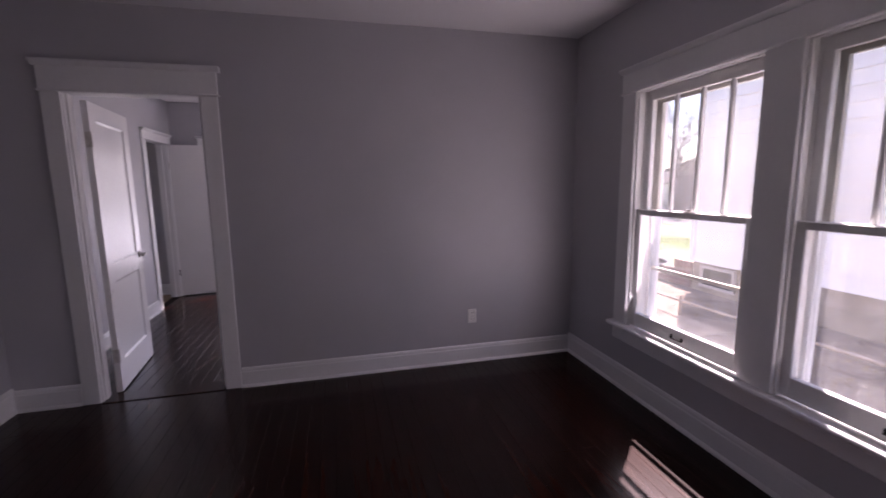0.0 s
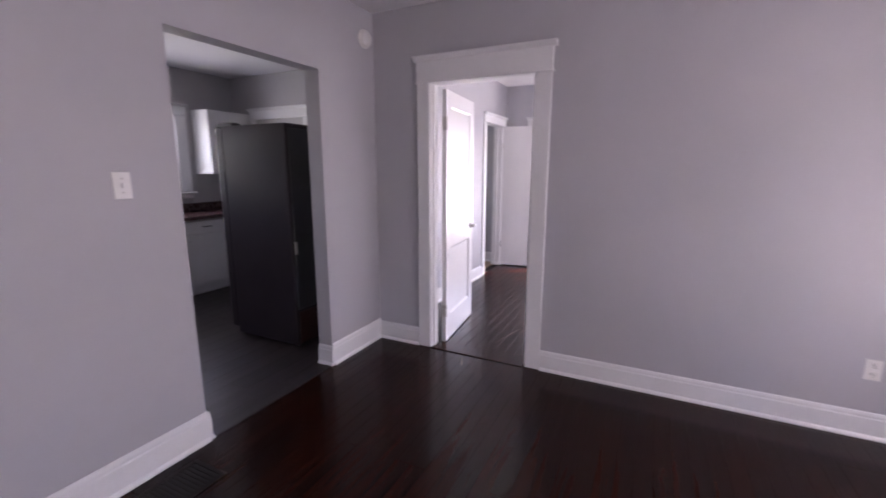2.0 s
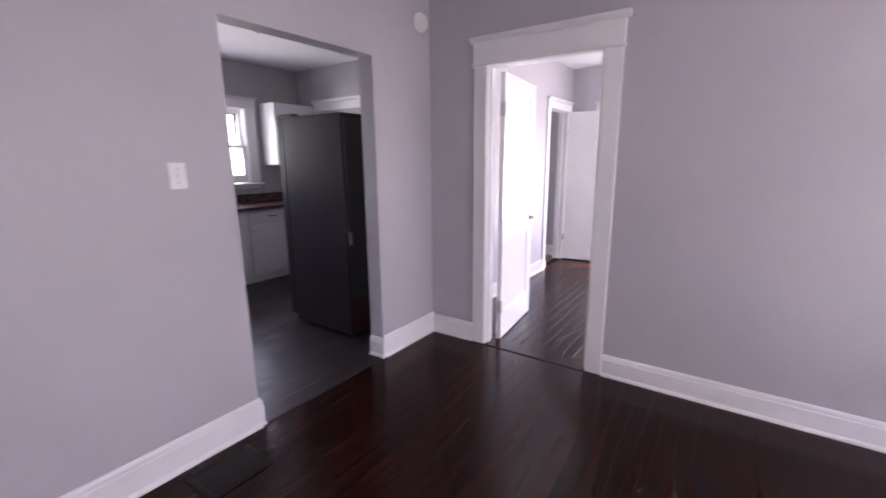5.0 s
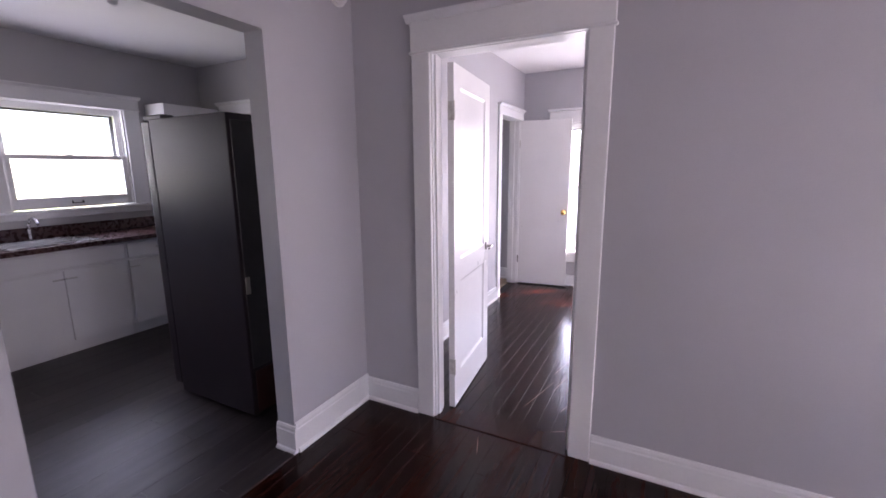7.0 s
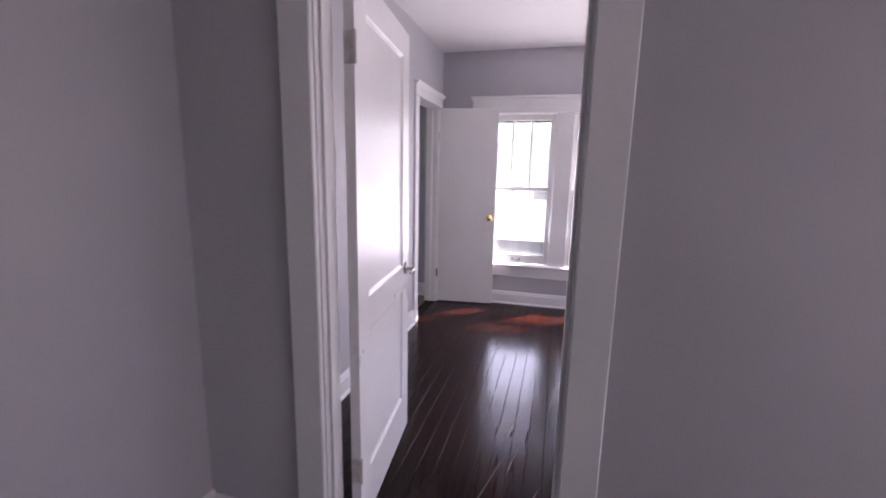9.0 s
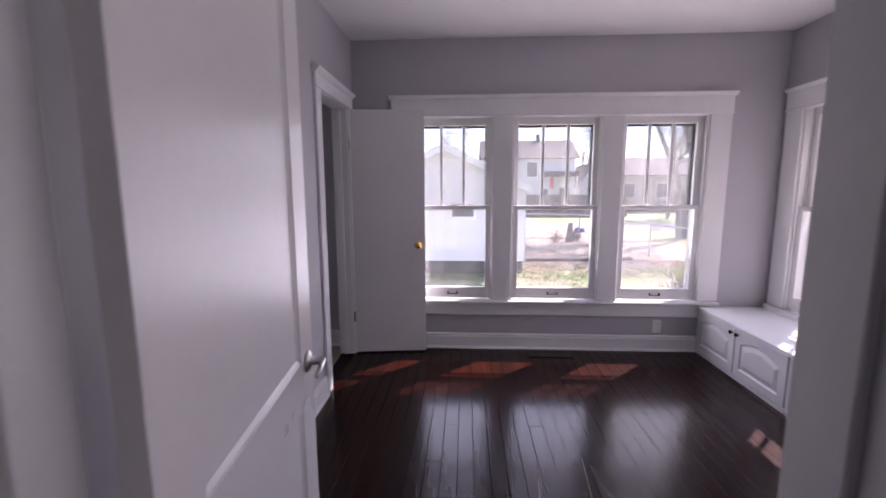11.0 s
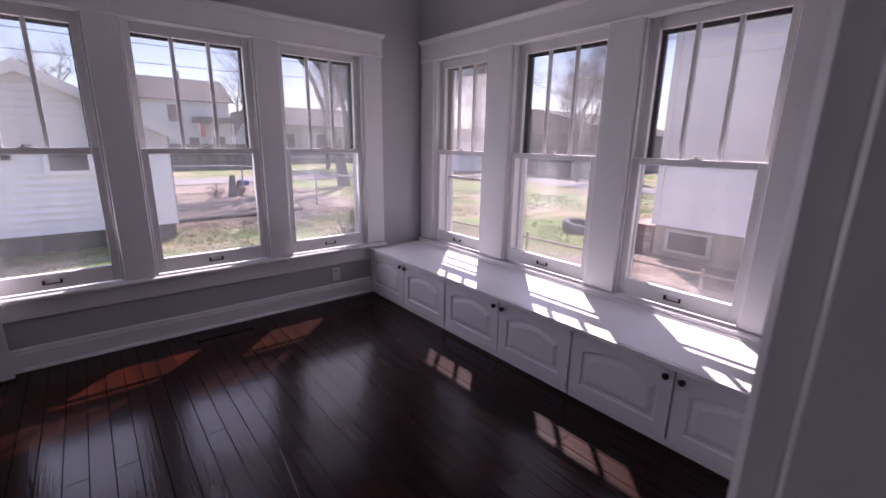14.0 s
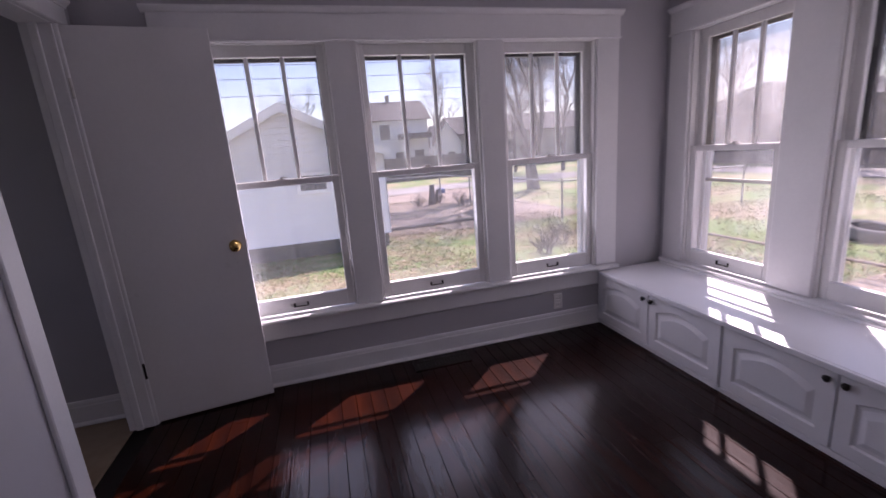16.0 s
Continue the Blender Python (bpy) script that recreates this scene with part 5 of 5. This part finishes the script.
def conifer(x, y, seed, height, label):
    """An evergreen: a tapered trunk, drooping boughs in whorls and many flat needle sprays."""
    rng = random.Random(seed)
    t = thing("tree", label, "tree", pose(x, y, gz(x, y) - 0.05))
    part("trunk", cyl(bmesh.new(), (0, 0, 0), (0, 0, height), 0.20, 0.02, 9), BARK, t)
    vs, fs = [], []
    z = 0.9
    while z < height - 0.1:
        reach = 0.25 + (height - z) * 0.27
        for b in range(9):
            a = rng.uniform(0, 2 * math.pi)
            ln = reach * rng.uniform(0.65, 1.1)
            for q in range(14):
                u = (q + rng.random()) / 14
                c = Vector((math.cos(a) * ln * u, math.sin(a) * ln * u, z - 0.25 * ln * u * u + rng.uniform(-0.08, 0.08)))
                for _ in range(3):
                    d1 = Vector((rng.uniform(-1, 1), rng.uniform(-1, 1), rng.uniform(-0.7, 0.3))) * 0.16
                    d2 = Vector((rng.uniform(-1, 1), rng.uniform(-1, 1), rng.uniform(-0.3, 0.3))) * 0.05
                    k0 = len(vs)
                    vs.extend((c - d2, c + d1, c + d2, c - d1 * 0.3))
                    fs.append((k0, k0 + 1, k0 + 2, k0 + 3))
        z += 0.30
    me = bpy.data.meshes.new("crown")
    me.from_pydata([tuple(v) for v in vs], [], fs)
    me.materials.append(NEEDLE)
    o = new("crown", me)
    o.parent = t
    return t


conifer(26.3, 31.2, 61, 11.0, "dark green conifer behind the white shed")


def bush(x, y, seed, size, label):
    rng = random.Random(seed)
    t = thing("bush", label, "bush", pose(x, y, gz(x, y) - 0.03))
    ls = ([], [])
    for _ in range(16):
        limb_mesh(rng, (rng.uniform(-0.25, 0.25) * size, rng.uniform(-0.25, 0.25) * size, 0), (rng.uniform(-0.8, 0.8), rng.uniform(-0.8, 0.8), 1), size * rng.uniform(0.4, 0.7), 0.009, 2, 3, 0.7, ls)
    me = bpy.data.meshes.new("twigs")
    me.from_pydata([tuple(v) for v in ls[0]], [], ls[1])
    me.materials.append(BARK)
    o = new("twigs", me)
    o.parent = t


for i, (x, y, s) in enumerate(((3.3, 11.4, 0.55), (4.1, 12.2, 0.6), (3.0, 20.3, 0.5), (3.9, 20.6, 0.5), (4.4, 19.4, 0.6), (12.0, 21.0, 1.6), (5.0, 36.0, 1.6), (7.6, 36.5, 1.5), (19.5, 16.2, 1.3), (20.8, 18.9, 1.6), (21.4, 21.0, 1.5), (19.0, 20.5, 1.2), (21.2, 24.2, 1.7))):
    bush(x, y, 40 + i, s, "leafless brown shrub in the yard")
sp = thing("tree_stump", "broken grey stump beside the fence", "stump", pose(3.5, 20.4, gz(3.5, 20.4)))
part("stump", cyl(cyl(bmesh.new(), (0, 0, -0.1), (0.05, 0, 0.75), 0.16, 0.09, 9), (0.1, 0.1, -0.1), (0.3, 0.1, 0.55), 0.09, 0.05, 8), BARK, sp)
solid("blue_tarp", box(4.75, 24.0, gz(4.6, 24) - 0.05, 5.1, 24.4, gz(4.6, 24) + 0.24, 0.08, 2), BLUEP, "blue tarp over a low stack by the lane", "tarp", kind="")
wf = thing("board_fence", "weathered grey board fence beyond the east lawn", "fence", pose(22.6, 15.0, -0.8))
pk = mesh_of("board", box(-0.012, 0, 0, 0.012, 0.145, 2.75, 0.003), WOODF)
for i in range(68):
    ob = new("board", pk)
    ob.parent, ob.location = wf, (0, 0.155 * i, 0.02 * math.sin(i * 1.7))
part("rail", box(0.013, 0, 0.4, 0.05, 10.5, 0.48), WOODF, wf)
part("rail", box(0.013, 0, 1.3, 0.05, 10.5, 1.38), WOODF, wf)
df = thing("board_fence", "dark weathered board fence before the far houses", "fence", pose(2.6, 35.5, -0.8))
pk = mesh_of("board", box(0, -0.012, 0, 0.150, 0.012, 1.75, 0.003), WOODF)
for i in range(54):
    ob = new("board", pk)
    ob.parent, ob.location = df, (0.16 * i, 0, 0.03 * math.sin(i * 2.3))
for z in (0.35, 1.35):
    part("rail", box(0, 0.013, z, 8.64, 0.05, z + 0.08), WOODF, df)
cb = thing("power_lines", "thin dark overhead cables beyond the garage", "cable", pose(0, 0, 0))
for z0, y in ((4.6, 24.0), (5.2, 24.4), (3.9, 23.6)):
    bm = bmesh.new()
    pts = [(-30 + 5 * i, y, z0 + 0.004 * (-30 + 5 * i) ** 2 * 0.35) for i in range(13)]
    for p, q in zip(pts, pts[1:]):
        cyl(bm, p, q, 0.012, n=5)
    part("wire", bm, STORM, cb)


def litter(name, label, category, material, seed, count, areas, make):
    """Scatters small flat pieces over the ground as one mesh."""
    rng = random.Random(seed)
    vs, fs = [], []
    total = sum(a[4] for a in areas)
    for x0, y0, x1, y1, wgt in areas:
        for _ in range(int(count * wgt / total)):
            x, y = rng.uniform(x0, x1), rng.uniform(y0, y1)
            if noise.noise((x * 0.5, y * 0.5, seed)) < rng.uniform(-0.35, 0.25):
                continue
            make(rng, Vector((x, y, gz(x, y) + 0.012)), vs, fs)
    me = bpy.data.meshes.new(name)
    me.from_pydata([tuple(v) for v in vs], [], fs)
    me.materials.append(material)
    return tagged(new(name, me), label, category, kind="stuff")


def leaf_flake(rng, p, vs, fs):
    a, s = rng.uniform(0, 6.28), rng.uniform(0.014, 0.036)
    u = Vector((math.cos(a), math.sin(a), rng.uniform(-0.5, 0.5))) * s
    w = Vector((-math.sin(a), math.cos(a), rng.uniform(-0.5, 0.5))) * s * 0.6
    p = p + Vector((0, 0, 0.015))
    k0 = len(vs)
    vs.extend((p - u, p - w * 0.9 + u * 0.1, p + u, p + w))
    fs.append((k0, k0 + 1, k0 + 2, k0 + 3))


def blade(rng, p, vs, fs):
    for _ in range(3):
        a, h = rng.uniform(0, 6.28), rng.uniform(0.025, 0.065)
        q = p + Vector((rng.uniform(-0.05, 0.05), rng.uniform(-0.05, 0.05), -0.015))
        side = Vector((math.cos(a), math.sin(a), 0)) * 0.006
        lean = Vector((rng.uniform(-0.05, 0.05), rng.uniform(-0.05, 0.05), h))
        k0 = len(vs)
        vs.extend((q - side, q + side, q + lean))
        fs.append((k0, k0 + 1, k0 + 2))


AREAS = ((3.0, 2.0, 6.6, 12.0, 3), (6.6, 7.4, 14.0, 18.0, 4), (-3.0, 8.0, 6.6, 14.0, 4), (0.9, 14.0, 9.0, 22.0, 3))
litter("fallen_leaves", "dry brown leaves scattered over the lawn", "leaves", DRYLEAF, 51, 64000, AREAS[:2] + ((-3.0, 8.0, 6.6, 16.0, 14),) + AREAS[3:], leaf_flake)
litter("grass", "thin green spring grass blades on the lawn", "grass", BLADE, 52, 26000, AREAS[1:], blade)

# ---- floor boards, last ----


def boards(parent, name, x0, x1, y0, y1, width, material, seed, length, gap=0.0014, lift=0.0):
    """Lays boards along y with staggered ends, each a piece of its own; boards of one length share a mesh."""
    rng = random.Random(seed)
    cache = {}
    n = int(math.ceil((x1 - x0) / width))
    for i in range(n):
        a = x0 + i * width
        b = min(a + width, x1)
        y = y0
        cut = y0 + rng.choice([0.25, 0.4, 0.55, 0.7, 0.85]) * length
        while y < y1 - 1e-3:
            e = min(cut, y1)
            if y1 - e < 0.25:
                e = y1
            key = (round(b - a, 3), round(e - y, 2))
            if key not in cache:
                cache[key] = mesh_of(name, box(gap / 2, 0.0006, -0.0195 - lift, key[0] - gap / 2, key[1] - 0.0006, 0.0, 0.0008), material)
            ob = new(name, cache[key])
            ob.parent, ob.location = parent, (a, y, lift - 0.0003 * rng.random())
            y = y + key[1] if e < y1 else y1
            cut = y + length
    return n


boards(floor, "board", XW, XB, YB, YN, 0.083, FLOORW, 4, 2.3, 0.0026)
boards(floor, "board", XW, XA, YS, YA, 0.083, FLOORW, 7, 2.4, 0.0007)
solid("board_floor_front", box(-2.6, -3.6, -0.019, XA, YS - 0.001, -0.0005), FLOORW, "dark stained board floor of the front room", "floor")
boards(kfloor, "vinyl_plank", KX0, XW - 0.045, KY0, KY1, 0.15, KFLOOR, 11, 1.2, 0.0012, -0.0)

rng = random.Random(31)
for x, y, ln, a in ((-0.52, 4.25, 0.42, -14), (-0.40, 4.5, 0.30, -10), (-0.45, 4.75, 0.35, -12), (-0.30, 4.3, 0.22, -18), (-0.22, 5.1, 0.5, -8), (0.05, 5.3, 0.4, -6), (-0.6, 3.7, 0.16, 20), (-0.33, 4.06, 0.2, -60)):
    bm = bmesh.new()
    n = 6
    lo = [bm.verts.new((-0.0012 * math.sin(math.pi * i / n) + rng.uniform(-0.0008, 0.0008), ln * i / n, 0)) for i in range(n + 1)]
    hi = [bm.verts.new((0.0014 * math.sin(math.pi * i / n) + 0.0004 + rng.uniform(-0.0006, 0.0008), ln * i / n, 0)) for i in range(n + 1)]
    for i in range(n):
        bm.faces.new((lo[i], lo[i + 1], hi[i + 1], hi[i]))
    sc = part("scratch", bm, SCRATCH, floor, "pale scratch in the stained boards")
    sc.matrix_world = pose(x, y, 0.0072 if 3.9 < y < 4.06 else 0.0006, 0, 0, a)
